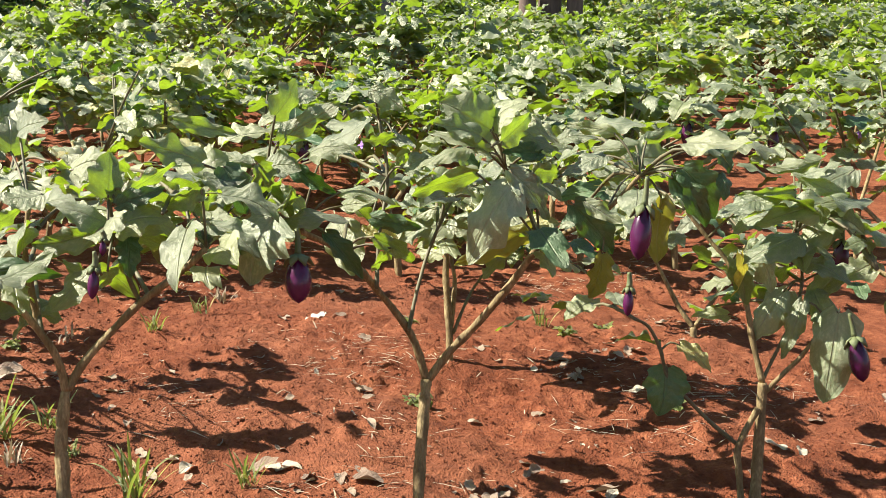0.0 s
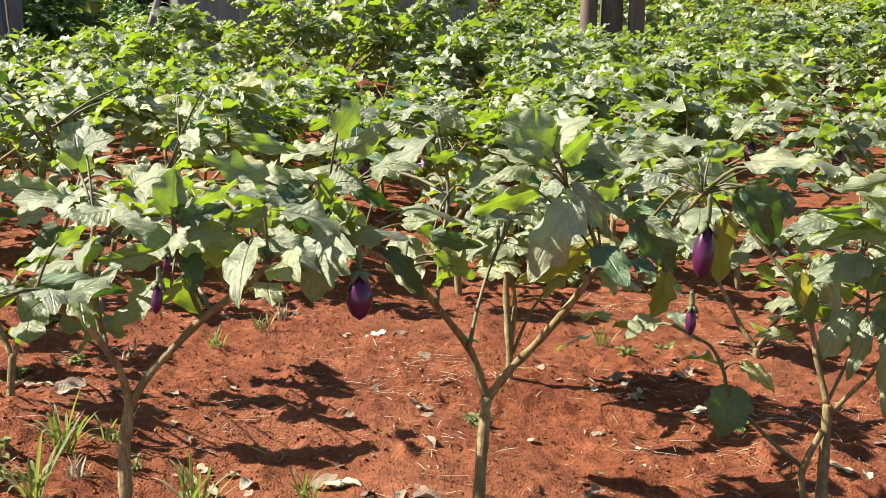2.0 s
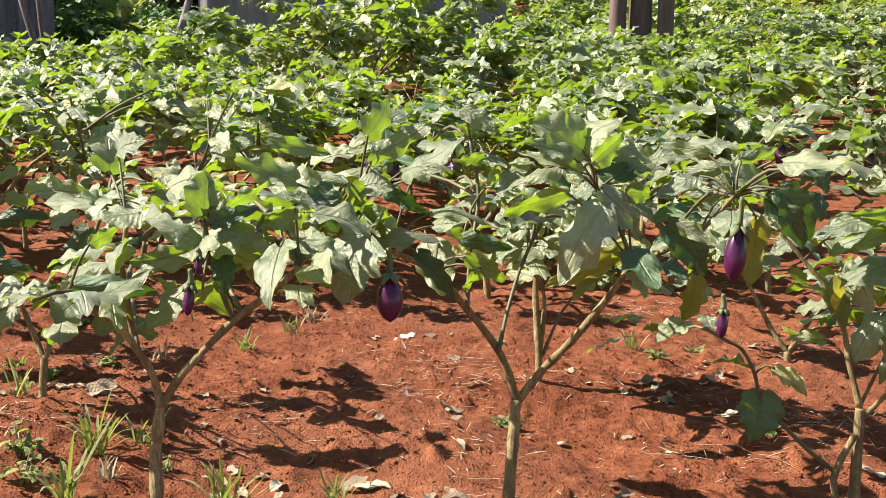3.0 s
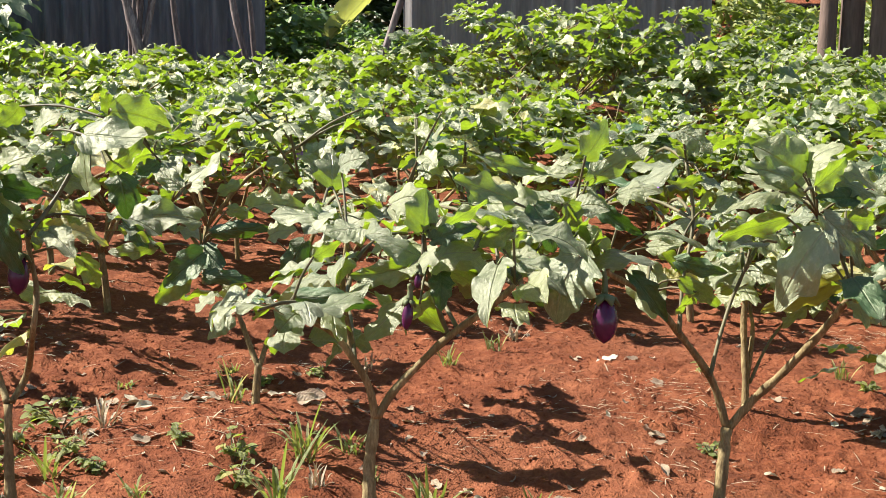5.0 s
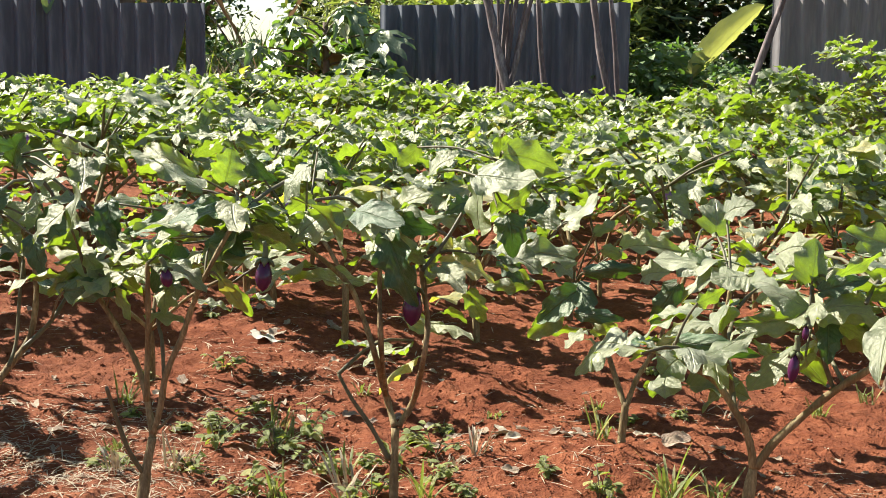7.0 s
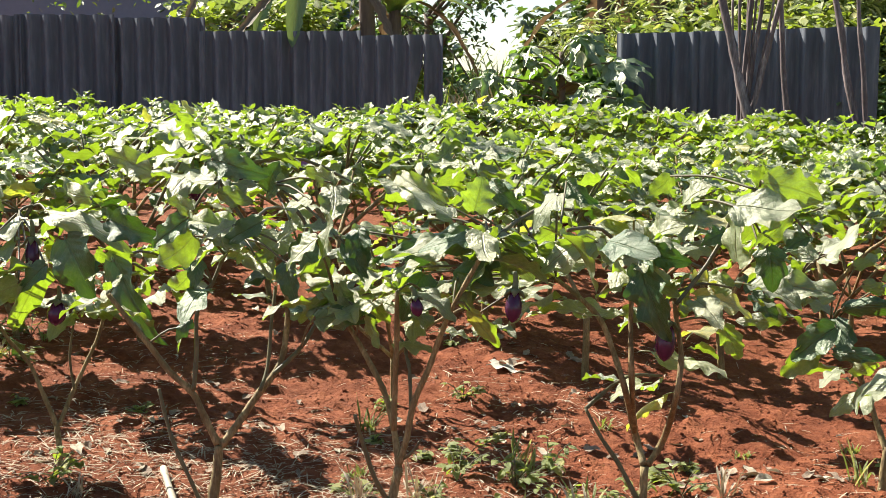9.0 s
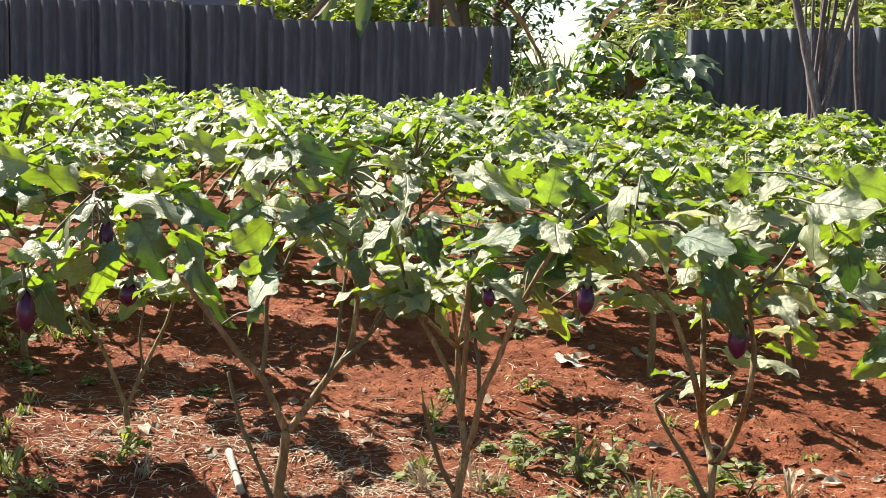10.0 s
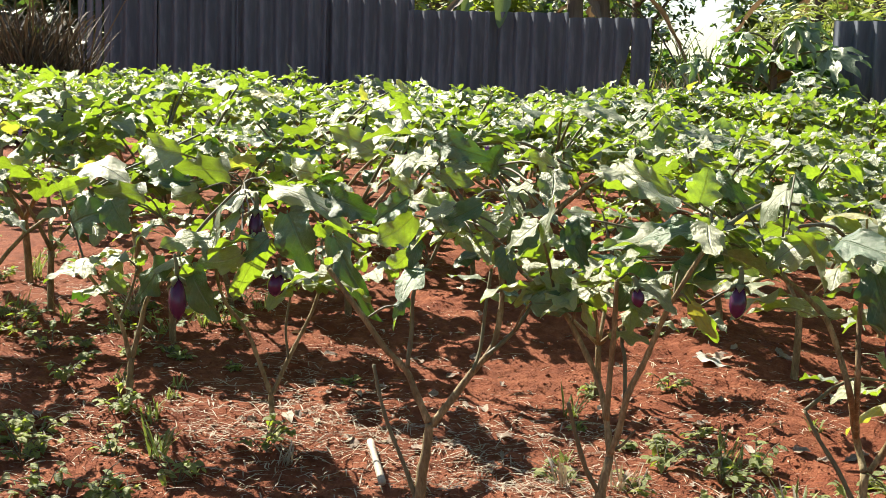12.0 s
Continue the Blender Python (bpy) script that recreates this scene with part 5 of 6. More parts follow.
def banana(at, height, seed, leaves, label, old=2):
    rng = random.Random(seed)
    top = thing("banana_plant", at, label, "banana plant", "banana plants behind the fence")
    bm = bmesh.new()
    tube(bm, [(0, 0, -0.1), (0.02, 0.01, height * 0.5), (0.0, 0.03, height)], 0.11, 0.07, 10, 0.08, rng)
    part("trunk", bm, SHEATH, top, "brown dry-sheathed trunk")
    for k in range(leaves + old):
        a = 2 * math.pi * k / (leaves + old) * 1.618 + rng.uniform(-0.3, 0.3)
        dead = k >= leaves
        d = Vector((math.cos(a), math.sin(a), rng.uniform(0.5, 1.3) if not dead else rng.uniform(-0.1, 0.4)))
        bm = bmesh.new()
        uvl = bm.loops.layers.uv.verify()
        blade(bm, uvl, (0, 0, height * rng.uniform(0.9, 1.0)), d, (0, 0, 1), rng.uniform(1.1, 1.7), rng.uniform(0.34, 0.48) * (0.5 if dead else 1), rng.uniform(0.35, 0.6) if not dead else rng.uniform(0.8, 1.1), 26, 0.3 if not dead else 0.85, rng)
        part("leaf", bm, BANANA_OLD if dead else BANANA_LEAF, top, "withered brown leaf" if dead else "broad green leaf")


def tree(at, height, crown, seed, label, count=2600, size=0.09):
    rng = random.Random(seed)
    top = thing("tree", at, label, "tree", "trees behind the fence")
    bm = bmesh.new()
    tips = []
    tube(bm, [(0, 0, -0.2), (0.08, 0.02, height * 0.3), (0.0, 0.1, height * 0.62)], 0.13 * height / 4, 0.07 * height / 4, 9, 0.08, rng)
    for k in range(9):
        a = rng.uniform(0, 6.3)
        z = height * rng.uniform(0.28, 0.62)
        e = Vector((crown * rng.uniform(0.5, 0.95) * math.cos(a), crown * rng.uniform(0.5, 0.95) * math.sin(a), min(height, z + height * rng.uniform(0.12, 0.4))))
        tube(bm, [(0.02, 0.04, z), tuple(Vector((0.02, 0.04, z)).lerp(e, 0.5) + Vector((0, 0, 0.1))), tuple(e)], 0.04, 0.012, 6)
        tips += [e, Vector((0.02, 0.04, z)).lerp(e, 0.6)]
    part("trunk", bm, BARK, top)
    bm = bmesh.new()
    uvl = bm.loops.layers.uv.verify()
    clumps = tips + [Vector((rng.gauss(0, crown * 0.45), rng.gauss(0, crown * 0.45), height * rng.uniform(0.45, 1.0))) for _ in range(22)]
    for k in range(count):
        c = rng.choice(clumps)
        p = c + Vector((rng.gauss(0, 0.22), rng.gauss(0, 0.22), rng.gauss(0, 0.18))) * crown * 0.7
        d = Vector((rng.uniform(-1, 1), rng.uniform(-1, 1), rng.uniform(-0.9, 0.4)))
        s = size * rng.uniform(0.7, 1.4)
        add_leaf(bm, leaf_pose(p, d, (rng.uniform(-0.6, 0.6), rng.uniform(-0.6, 0.6), 1), s, s * 0.5), k, 1, 1, 3, 1, 0, 0, 0.2, 0.2, 0.02, uvl=uvl)
    tagged(part("crown", bm, TREE_LEAF, top, "loose crown of small leaves"), kind="stuff")


def papaya_leaf(bm, uvl, base, centre_dir, face, size, rng):
    """Nine deep lobes spread from the stalk's end, each cut again along its sides."""
    y = Vector(centre_dir).normalized()
    z = Vector(face) - y * y.dot(Vector(face))
    z.normalize()
    x = y.cross(z)
    for k in range(-4, 5):
        a = k * 0.60
        d = y * math.cos(a) + x * math.sin(a)
        ln = size * (1 - 0.035 * k * k) * rng.uniform(0.92, 1.05)
        add_leaf(bm, leaf_pose(base, d - z * rng.uniform(0.05, 0.3), z, ln, ln * 0.46), rng.randrange(9999), 1, 1, 16, 1, 2.4, 0.6, 0.3, 0.25, 0.04, uvl=uvl)


def papaya(at, seed, label):
    rng = random.Random(seed)
    top = thing("papaya_plant", at, label, "papaya plant")
    bm = bmesh.new()
    tube(bm, [(0, 0, -0.05), (0.02, 0, 0.7), (0, 0.02, 1.34)], 0.042, 0.026, 8, 0.06, rng)
    part("trunk", bm, BARK, top)
    for k in range(22):
        a = k * 2.4 + rng.uniform(-0.3, 0.3)
        z = 0.72 + 0.70 * k / 26
        r = rng.uniform(0.25, 0.78) * (1.1 - 0.3 * k / 26) if k < 15 else rng.uniform(0.06, 0.4)
        end = Vector((r * math.cos(a) * 1.3, r * 0.6 * math.sin(a), z + rng.uniform(0.0, 0.22)))
        bm = bmesh.new()
        tube(bm, [(0, 0, z), tuple(end * 0.5 + Vector((0, 0, z * 0.5 + 0.06))), tuple(end)], 0.011, 0.008, 6)
        part("petiole", bm, SHOOT, top)
        bm = bmesh.new()
        uvl = bm.loops.layers.uv.verify()
        papaya_leaf(bm, uvl, end, (math.cos(a), math.sin(a) - 0.3, -0.30), (rng.gauss(-0.2, 0.25), rng.gauss(-0.55, 0.25), 1), rng.uniform(0.30, 0.42), rng)
        part("leaf", bm, PAPAYA, top, "deeply lobed leaf")


def tall_grass(name, at, wide, deep, height, count, material, seed, label, category):
    rng = random.Random(seed)
    bm = bmesh.new()
    uvl = bm.loops.layers.uv.verify()
    for k in range(count):
        p = (rng.uniform(-wide, wide), rng.uniform(-deep, deep), 0)
        a = rng.uniform(0, 6.3)
        h = height * rng.uniform(0.5, 1.1)
        blade(bm, uvl, (p[0], p[1], h * rng.uniform(0, 0.5)), (0.5 * math.cos(a), 0.5 * math.sin(a), 1), (math.cos(a), math.sin(a), 0.3), h * 0.6, rng.uniform(0.010, 0.022), rng.uniform(0.1, 0.5), 5, half=1)
    ob = to_object(name, bm, material)
    ob.matrix_basis = pose(*at)
    tagged(ob, label, category, kind="stuff")


def low_crop(name, at, wide, deep, height, count, size, seed, label, material=None, slim=0.7):
    """A dense patch of small leaves on short stems."""
    rng = random.Random(seed)
    bm = bmesh.new()
    uvl = bm.loops.layers.uv.verify()
    heaps = [(rng.uniform(-wide, wide), rng.uniform(-deep, deep), rng.uniform(0.7, 1.0)) for _ in range(int(wide * deep * 10) + 4)]
    for k in range(count):
        hx, hy, hh = rng.choice(heaps)
        p = Vector((hx + rng.gauss(0, 0.2), hy + rng.gauss(0, 0.2), height * hh * rng.uniform(0.25, 1)))
        d = Vector((rng.uniform(-1, 1), rng.uniform(-1, 1), rng.uniform(-0.5, 0.3)))
        s = size * rng.uniform(0.7, 1.3)
        add_leaf(bm, leaf_pose(p, d, (rng.uniform(-0.5, 0.5), rng.uniform(-0.6, 0.3), 1), s, s * slim), k, 1, 1, 3, 1, 0, 0, 0.2, 0.2, 0.03, uvl=uvl)
    ob = to_object(name, bm, material or CROP_LEAF)
    ob.matrix_basis = pose(*at)
    tagged(ob, label, "plants", kind="stuff")


def slope_crop(name, at, wide, deep, height, count, size, seed, label):
    """Low crop that follows the rising ground."""
    rng = random.Random(seed)
    bm = bmesh.new()
    uvl = bm.loops.layers.uv.verify()
    xs, ys = np.array([rng.uniform(-wide, wide) for _ in range(count)]), np.array([rng.choice((-1, -0.62, -0.25, 0.12, 0.5, 0.85)) * deep + rng.gauss(0, 0.22) for _ in range(count)])
    zs = relief(xs + at[0], ys + at[1])
    for k in range(count):
        d = Vector((rng.uniform(-1, 1), rng.uniform(-1, 1), rng.uniform(-0.3, 0.8)))
        s = size * rng.uniform(0.7, 1.5)
        p = Vector((xs[k], ys[k], zs[k] + height * rng.random() * (0.6 + 0.4 * math.sin(xs[k] * 3.1))))
        add_leaf(bm, leaf_pose(p, d, (rng.uniform(-0.5, 0.5), rng.uniform(-0.6, 0.3), 1), s, s * 0.6), k, 1, 1, 3, 1, 0, 0, 0.2, 0.2, 0.03, uvl=uvl)
    ob = to_object(name, bm, WEED)
    ob.matrix_basis = pose(*at)
    tagged(ob, label, "plants", kind="stuff")


papaya((-3.36, 11.05, 0.42), 3, "bushy young papaya with deeply lobed leaves in the fence gap")
tall_grass("tall_grass", (-4.55, 12.9, 0.5), 0.6, 0.6, 1.55, 700, GRASS, 4, "tall sunlit grass behind the fence gap", "grass")
tall_grass("tall_grass", (-4.98, 11.75, 0.5), 0.22, 0.12, 1.25, 220, WEED, 7, "sunlit weeds behind a hole in the fence", "grass")
tall_grass("dry_grass", (-4.4, 11.8, 0.5), 0.4, 0.3, 1.25, 420, STRAW, 5, "withered straw-coloured grass in the gap", "grass")
low_crop("cane_thicket", (-2.0, 14.0, 0.5), 2.0, 0.5, 2.5, 6500, 0.16, 6, "dense bright green narrow-leaved cane thicket behind the fence", GRASS, 0.16)
low_crop("cane_thicket", (-4.25, 14.2, 0.5), 0.65, 0.4, 1.9, 2200, 0.16, 16, "bright green narrow-leaved canes among the banana trunks", GRASS, 0.16)
banana((-6.0, 12.9, 0.5), 1.9, 7, 7, "banana plant leaning over the fence with withered leaves", 4)
banana((-8.3, 13.0, 0.5), 1.8, 8, 6, "banana plant behind the fence", 4)
banana((-4.3, 15.2, 0.5), 2.3, 9, 7, "banana plant with a brown dry trunk", 5)
banana((-3.7, 15.6, 0.5), 2.6, 10, 6, "banana plant with a shaggy brown trunk", 5)
banana((-2.6, 15.0, 0.5), 2.2, 11, 7, "banana plant among reeds", 3)


def overhang(at, specs):
    """A banana plant's leaves that bend over the top of the fence."""
    top = thing("banana_plant", at, "banana plant with green and withered leaves over the fence", "banana plant", "banana plants behind the fence")
    rng = random.Random(61)
    bm = bmesh.new()
    tube(bm, [(0, 0, -0.1), (0.03, 0.02, 1.2), (0.0, 0.0, 2.3)], 0.11, 0.08, 10, 0.08, rng)
    part("trunk", bm, SHEATH, top, "brown dry-sheathed trunk")
    for base, tip, width, material in specs:
        b, t = Vector(base) - Vector(at), Vector(tip) - Vector(at)
        bm = bmesh.new()
        uvl = bm.loops.layers.uv.verify()
        old = material is BANANA_OLD
        blade(bm, uvl, b, t - b, (0.15, -0.8, 0.6), (t - b).length, width, 0.12, 22, 0.6 if old else 0.22, rng)
        tube(bm, [(0, 0, 2.2), tuple(b.lerp(Vector((0, 0, 2.2)), 0.5) + Vector((0, 0, 0.25))), tuple(b)], 0.02, 0.012, 6)
        part("leaf", bm, material, top, "withered brown leaf" if old else "broad green leaf")


overhang((-6.2, 12.6, 0.5), [
    ((-6.35, 11.50, 2.68), (-6.33, 11.25, 1.92), 0.24, BANANA_LEAF),
    ((-6.54, 11.60, 2.58), (-7.19, 11.35, 1.95), 0.17, BANANA_OLD),
    ((-7.46, 11.45, 2.66), (-7.59, 11.20, 2.19), 0.16, BANANA_OLD),
    ((-5.82, 11.75, 2.63), (-5.29, 11.50, 1.99), 0.15, BANANA_OLD),
    ((-7.11, 12.25, 2.72), (-7.25, 12.00, 2.07), 0.22, BANANA_LEAF),
])
tree((-8.0, 18.0, 0.4), 3.6, 1.5, 21, "tree with a dark open crown against the sky", 3000, 0.10)
tree((-9.6, 15.0, 0.4), 3.4, 1.8, 26, "dark tree behind the fence", 3000)
tree((-0.8, 17.0, 0.4), 4.2, 2.2, 22, "dense dark tree behind the fence", 4200, 0.12)
tree((2.6, 16.8, 0.4), 4.4, 2.4, 23, "dense dark tree behind the fence", 4200, 0.12)
low_crop("shrub", (-7.0, 12.5, 0.5), 1.5, 0.25, 1.95, 4200, 0.12, 47, "bright sunlit green shrubs behind the fence", WEED)
low_crop("shrub", (-1.9, 12.6, 0.5), 1.1, 0.2, 1.8, 2600, 0.11, 48, "bright sunlit green shrubs behind the fence", WEED)
low_crop("thicket", (-3.7, 13.3, 0.5), 0.7, 0.4, 1.35, 1500, 0.14, 39, "green thicket behind the papaya", CROP_LEAF)
low_crop("thicket", (-6.6, 17.0, 0.4), 0.9, 0.5, 1.45, 2800, 0.15, 45, "green thicket far behind the fence gap", CROP_LEAF)
low_crop("shrub", (-3.2, 13.6, 0.5), 0.8, 0.5, 1.7, 1500, 0.12, 36, "green shrub behind the fence gap", CROP_LEAF)
low_crop("thicket", (0.3, 15.4, 0.4), 3.6, 0.9, 3.0, 13000, 0.16, 34, "dense dark green thicket in the shade behind the fence", TREE_LEAF)
low_crop("thicket", (-11.6, 19.6, 0.4), 3.4, 0.7, 2.9, 8000, 0.17, 37, "green thicket far behind the fence", CROP_LEAF)
low_crop("thicket", (-4.6, 19.6, 0.4), 2.6, 0.7, 3.0, 8000, 0.17, 38, "green thicket far behind the fence gap", TREE_LEAF)
low_crop("hedge", (10.5, 20.5, 1.6), 6.6, 0.6, 2.4, 13000, 0.17, 35, "dark hedge beyond the far crop", TREE_LEAF)
low_crop("bean_patch", (0.0, 12.7, 0.55), 1.0, 0.7, 1.12, 3600, 0.085, 31, "low leafy green crop in the gap of the fence")
slope_crop("low_crop", (8.9, 16.0, 0.0), 5.2, 3.4, 0.5, 12000, 0.15, 32, "low green crop rows beyond the field")
low_crop("thicket", (0.5, 14.2, 0.5), 1.3, 0.25, 2.2, 5000, 0.13, 46, "dark shaded thicket behind the bean patch", TREE_LEAF)
low_crop("dark_bush", (3.62, 11.3, 0.2), 0.22, 0.22, 1.15, 700, 0.11, 33, "dark green bush at the end of the fence", TREE_LEAF)


def big_leaf():
    bm = bmesh.new()
    uvl = bm.loops.layers.uv.verify()
    blade(bm, uvl, (0, 0, 0.75), (0.66, 0.05, 0.75), (-0.35, 0.75, 0.5), 1.0, 0.30, 0.06, 22, 0.14, random.Random(3), 2, 0.75)
    top = thing("banana_sucker", (-0.12, 12.2, 0.55), "young banana sucker with one bright backlit leaf", "banana plant")
    part("leaf", bm, SUCKER, top, "bright yellow-green upright leaf")
    bm = bmesh.new()
    tube(bm, [(0, 0, -0.05), (0.0, 0.01, 0.4), (0.01, 0, 0.77)], 0.03, 0.014, 8)
    part("stem", bm, SHOOT, top)
    bm = bmesh.new()
    uvl = bm.loops.layers.uv.verify()
    blade(bm, uvl, (0, 0, 0.7), (-0.35, 0.1, 0.8), (0.2, -0.8, 0.4), 0.75, 0.2, 0.5, 14, 0.6, random.Random(5))
    part("leaf", bm, BANANA_LEAF, top, "torn green leaf")


big_leaf()


def dead_trunk(at, h, r, label):
    rng = random.Random(int(at[0] * 100))
    bm = bmesh.new()
    tube(bm, [(0, 0, -0.1), (0.01, 0.02, h * 0.5), (0.03, 0.0, h)], r, r * 0.85, 9, 0.1, rng)
    ob = to_object("dead_banana_plant", bm, SHEATH)
    ob.matrix_basis = pose(*at)
    tagged(ob, label, "trunk", "bare trunks at the field edge")


for tx, ty, tr in ((4.2, 10.7, 0.085), (4.42, 10.75, 0.11), (4.6, 10.6, 0.075)):
    dead_trunk((tx, ty, ground_z(tx, ty)), 2.6, tr, "dark dry banana trunk at the field edge")

# pile of dry vines past the fence's end
tall_grass("dry_vine_heap", (-9.5, 7.75, 0.55), 0.6, 0.4, 1.6, 2800, HEAP, 41, "heap of dry brown vines beside the fence", "dry plants")
low_crop("vine_leaves", (-9.7, 7.9, 0.5), 0.5, 0.3, 2.0, 130, 0.16, 42, "dark green vine leaves over the dry heap", TREE_LEAF)
low_crop("thicket", (-12.6, 10.6, 0.5), 1.7, 0.6, 3.2, 7500, 0.17, 44, "dark thicket beyond the end of the fence", TREE_LEAF)


def far_house():
    top = thing("far_house", (-14.5, 20.5, 0.3), "far bluish plastered house wall behind the fence", "house")
    bm = bmesh.new()
    bmesh.ops.create_cube(bm, size=1, matrix=Matrix.Translation((0, 0, 1.5)) @ Matrix.Diagonal((7, 4, 3.2, 1)))
    bmesh.ops.bevel(bm, geom=bm.edges[:], offset=0.02, segments=1)
    part("wall", bm, WALL, top, smooth=False)
    bm = bmesh.new()
    bmesh.ops.create_cube(bm, size=1, matrix=Matrix.Translation((0, 0, 3.2)) @ Matrix.Diagonal((7.6, 4.6, 0.15, 1)))
    part("roof", bm, CEMENT, top, smooth=False)
    top.rotation_euler.z = radians(25)


far_house()

# ---- litter, weeds, grass ----
def tuft(x, y, s, seed, dry=False):
    rng = random.Random(seed)
    bm = bmesh.new()
    uvl = bm.loops.layers.uv.verify()
    for k in range(rng.randrange(14, 24)):
        a = rng.uniform(0, 6.3)
        l = s * rng.uniform(0.5, 1.25)
        lean = rng.uniform(0.15, 0.8)
        blade(bm, uvl, (rng.uniform(-0.02, 0.02), rng.uniform(-0.02, 0.02), -0.004), (lean * math.cos(a), lean * math.sin(a), 1), (-math.cos(a), -math.sin(a), 0.6), l, 0.0035 + 0.024 * s, rng.uniform(0.1, 0.6), 6, half=1)
    ob = to_object("grass_tuft", bm, STRAW if dry else GRASS)
    ob.matrix_basis = pose(x, y, ground_z(x, y))
    tagged(ob, "small dry grass tuft on red soil" if dry else "thin green grass tuft on red soil", "grass", "grass tufts")


def weed(x, y, s, seed):
    rng = random.Random(seed)
    top = thing("weed", (x, y, ground_z(x, y)), "small leafy green weed on red soil", "weed", "weeds")
    bm = bmesh.new()
    bl = bmesh.new()
    uvl = bl.loops.layers.uv.verify()
    for k in range(7):
        a = rng.uniform(0, 6.3)
        reach = s * rng.uniform(0.3, 1.1)
        e = Vector((reach * math.cos(a), reach * math.sin(a), s * rng.uniform(0.2, 0.9)))
        tube(bm, [(0, 0, -0.01), tuple(e * 0.5 + Vector((0, 0, 0.012))), tuple(e)], 0.0018, 0.001, 5, steps=2)
        for q in range(6):
            p = e * rng.uniform(0.35, 1.0)
            d = Vector((rng.uniform(-1, 1), rng.uniform(-1, 1), rng.uniform(-0.3, 0.4)))
            l = rng.uniform(0.012, 0.030) * (1.15 if s > 0.075 else 1)
            add_leaf(bl, leaf_pose(p, d, (rng.uniform(-0.4, 0.4), -0.2, 1), l, l * 0.6), q, 1, 1, 5, 1, 0, 0, 0.3, 0.2, 0.04, uvl=uvl)
    tagged(part("stem", bm, SHOOT, top), kind="stuff")
    tagged(part("leaves", bl, WEED, top), kind="stuff")


GRASS_AT = [(0.87, 2.12, 0.17), (0.55, 2.12, 0.20), (0.93, 3.25, 0.10), (0.68, 3.17, 0.08), (1.07, 3.44, 0.09), (2.15, 3.39, 0.09), (1.11, 2.13, 0.10), (0.58, 2.41, 0.18), (-0.15, 2.21, 0.15), (0.03, 2.24, 0.15),
            (0.30, 3.10, 0.06), (0.05, 2.88, 0.05), (-0.35, 2.94, 0.06), (1.14, 3.58, 0.07), (-1.75, 1.9, 0.06), (-1.84, 2.01, 0.06), (-1.99, 1.94, 0.07), (-0.28, 2.09, 0.12), (-0.67, 2.07, 0.10), (-0.48, 2.58, 0.12)]
WEED_AT = [(-0.38, 2.55, 0.10), (-0.41, 2.40, 0.10), (-0.24, 2.30, 0.08), (-0.36, 2.10, 0.08), (-0.02, 2.51, 0.10), (-0.81, 2.99, 0.06), (-0.6, 2.5, 0.08), (-0.99, 2.85, 0.05), (-2.40, 2.05, 0.10), (-2.61, 2.10, 0.10),
           (-2.41, 2.31, 0.07), (-2.06, 1.80, 0.08), (-0.10, 2.23, 0.08), (-0.53, 2.18, 0.07), (-0.70, 2.10, 0.06), (0.45, 2.2, 0.07), (-2.2, 2.6, 0.09)]
DRY_AT = [(1.52, 3.44, 0.07), (1.44, 2.78, 0.08), (2.11, 2.90, 0.09), (2.30, 3.22, 0.06), (2.07, 3.03, 0.07), (1.32, 3.40, 0.05), (0.52, 2.81, 0.10), (-0.77, 3.29, 0.11), (0.53, 2.75, 0.09), (-0.65, 3.50, 0.09),
          (0.09, 2.67, 0.10), (1.34, 2.12, 0.10), (1.64, 2.09, 0.08), (1.86, 2.07, 0.10), (2.46, 2.30, 0.08), (1.13, 2.22, 0.08), (1.00, 2.26, 0.07), (-1.90, 1.58, 0.10), (1.86, 3.05, 0.07)]
for k, (x, y, s) in enumerate(GRASS_AT):
    tuft(x, y, s, 300 + k, k % 5 == 3)
for k, (x, y, s) in enumerate(WEED_AT):
    weed(x, y, s, 400 + k)
for k, (x, y, s) in enumerate(((-1.79, 1.43, 0.10), (-1.74, 1.40, 0.08), (-1.84, 1.46, 0.09), (-1.42, 1.37, 0.08), (-1.36, 1.36, 0.07), (-1.48, 1.38, 0.07))):
    weed(x, y, s, 480 + k)
for k, (x, y, s) in enumerate(((0.02, 2.36, 0.10), (-0.10, 2.42, 0.09), (-0.55, 2.36, 0.08), (0.42, 2.34, 0.08))):
    weed(x, y, s, 500 + k)
wrng = random.Random(12)
for k in range(8, 40):
    weed(wrng.gauss(-0.35, 0.35) if k < 16 else wrng.gauss(-2.3, 0.3) if k < 26 else wrng.uniform(-1.6, 2.6), wrng.uniform(2.0, 2.75) if k < 26 else wrng.uniform(2.0, 3.6), wrng.uniform(0.02, 0.055), 450 + k)
    if k % 2:
        tuft(wrng.gauss(-0.3, 0.5), wrng.uniform(1.95, 2.7), wrng.uniform(0.05, 0.12), 600 + k, k % 3 == 0)

for k in range(24):
    x, y = wrng.uniform(-3.7, -2.2), wrng.uniform(1.5, 3.0)
    weed(x, y, wrng.uniform(0.05, 0.12), 700 + k)
    tuft(x + wrng.uniform(-0.2, 0.2), y + wrng.uniform(-0.2, 0.2), wrng.uniform(0.06, 0.16), 760 + k, k % 3 == 0)

for k in range(13):
    x, y = wrng.uniform(-2.2, -1.3), wrng.uniform(1.1, 1.8)
    weed(x, y, wrng.uniform(0.04, 0.1), 800 + k)
    if k % 2:
        tuft(x + wrng.uniform(-0.1, 0.1), y + wrng.uniform(-0.1, 0.1), wrng.uniform(0.05, 0.13), 860 + k, k % 3 == 0)

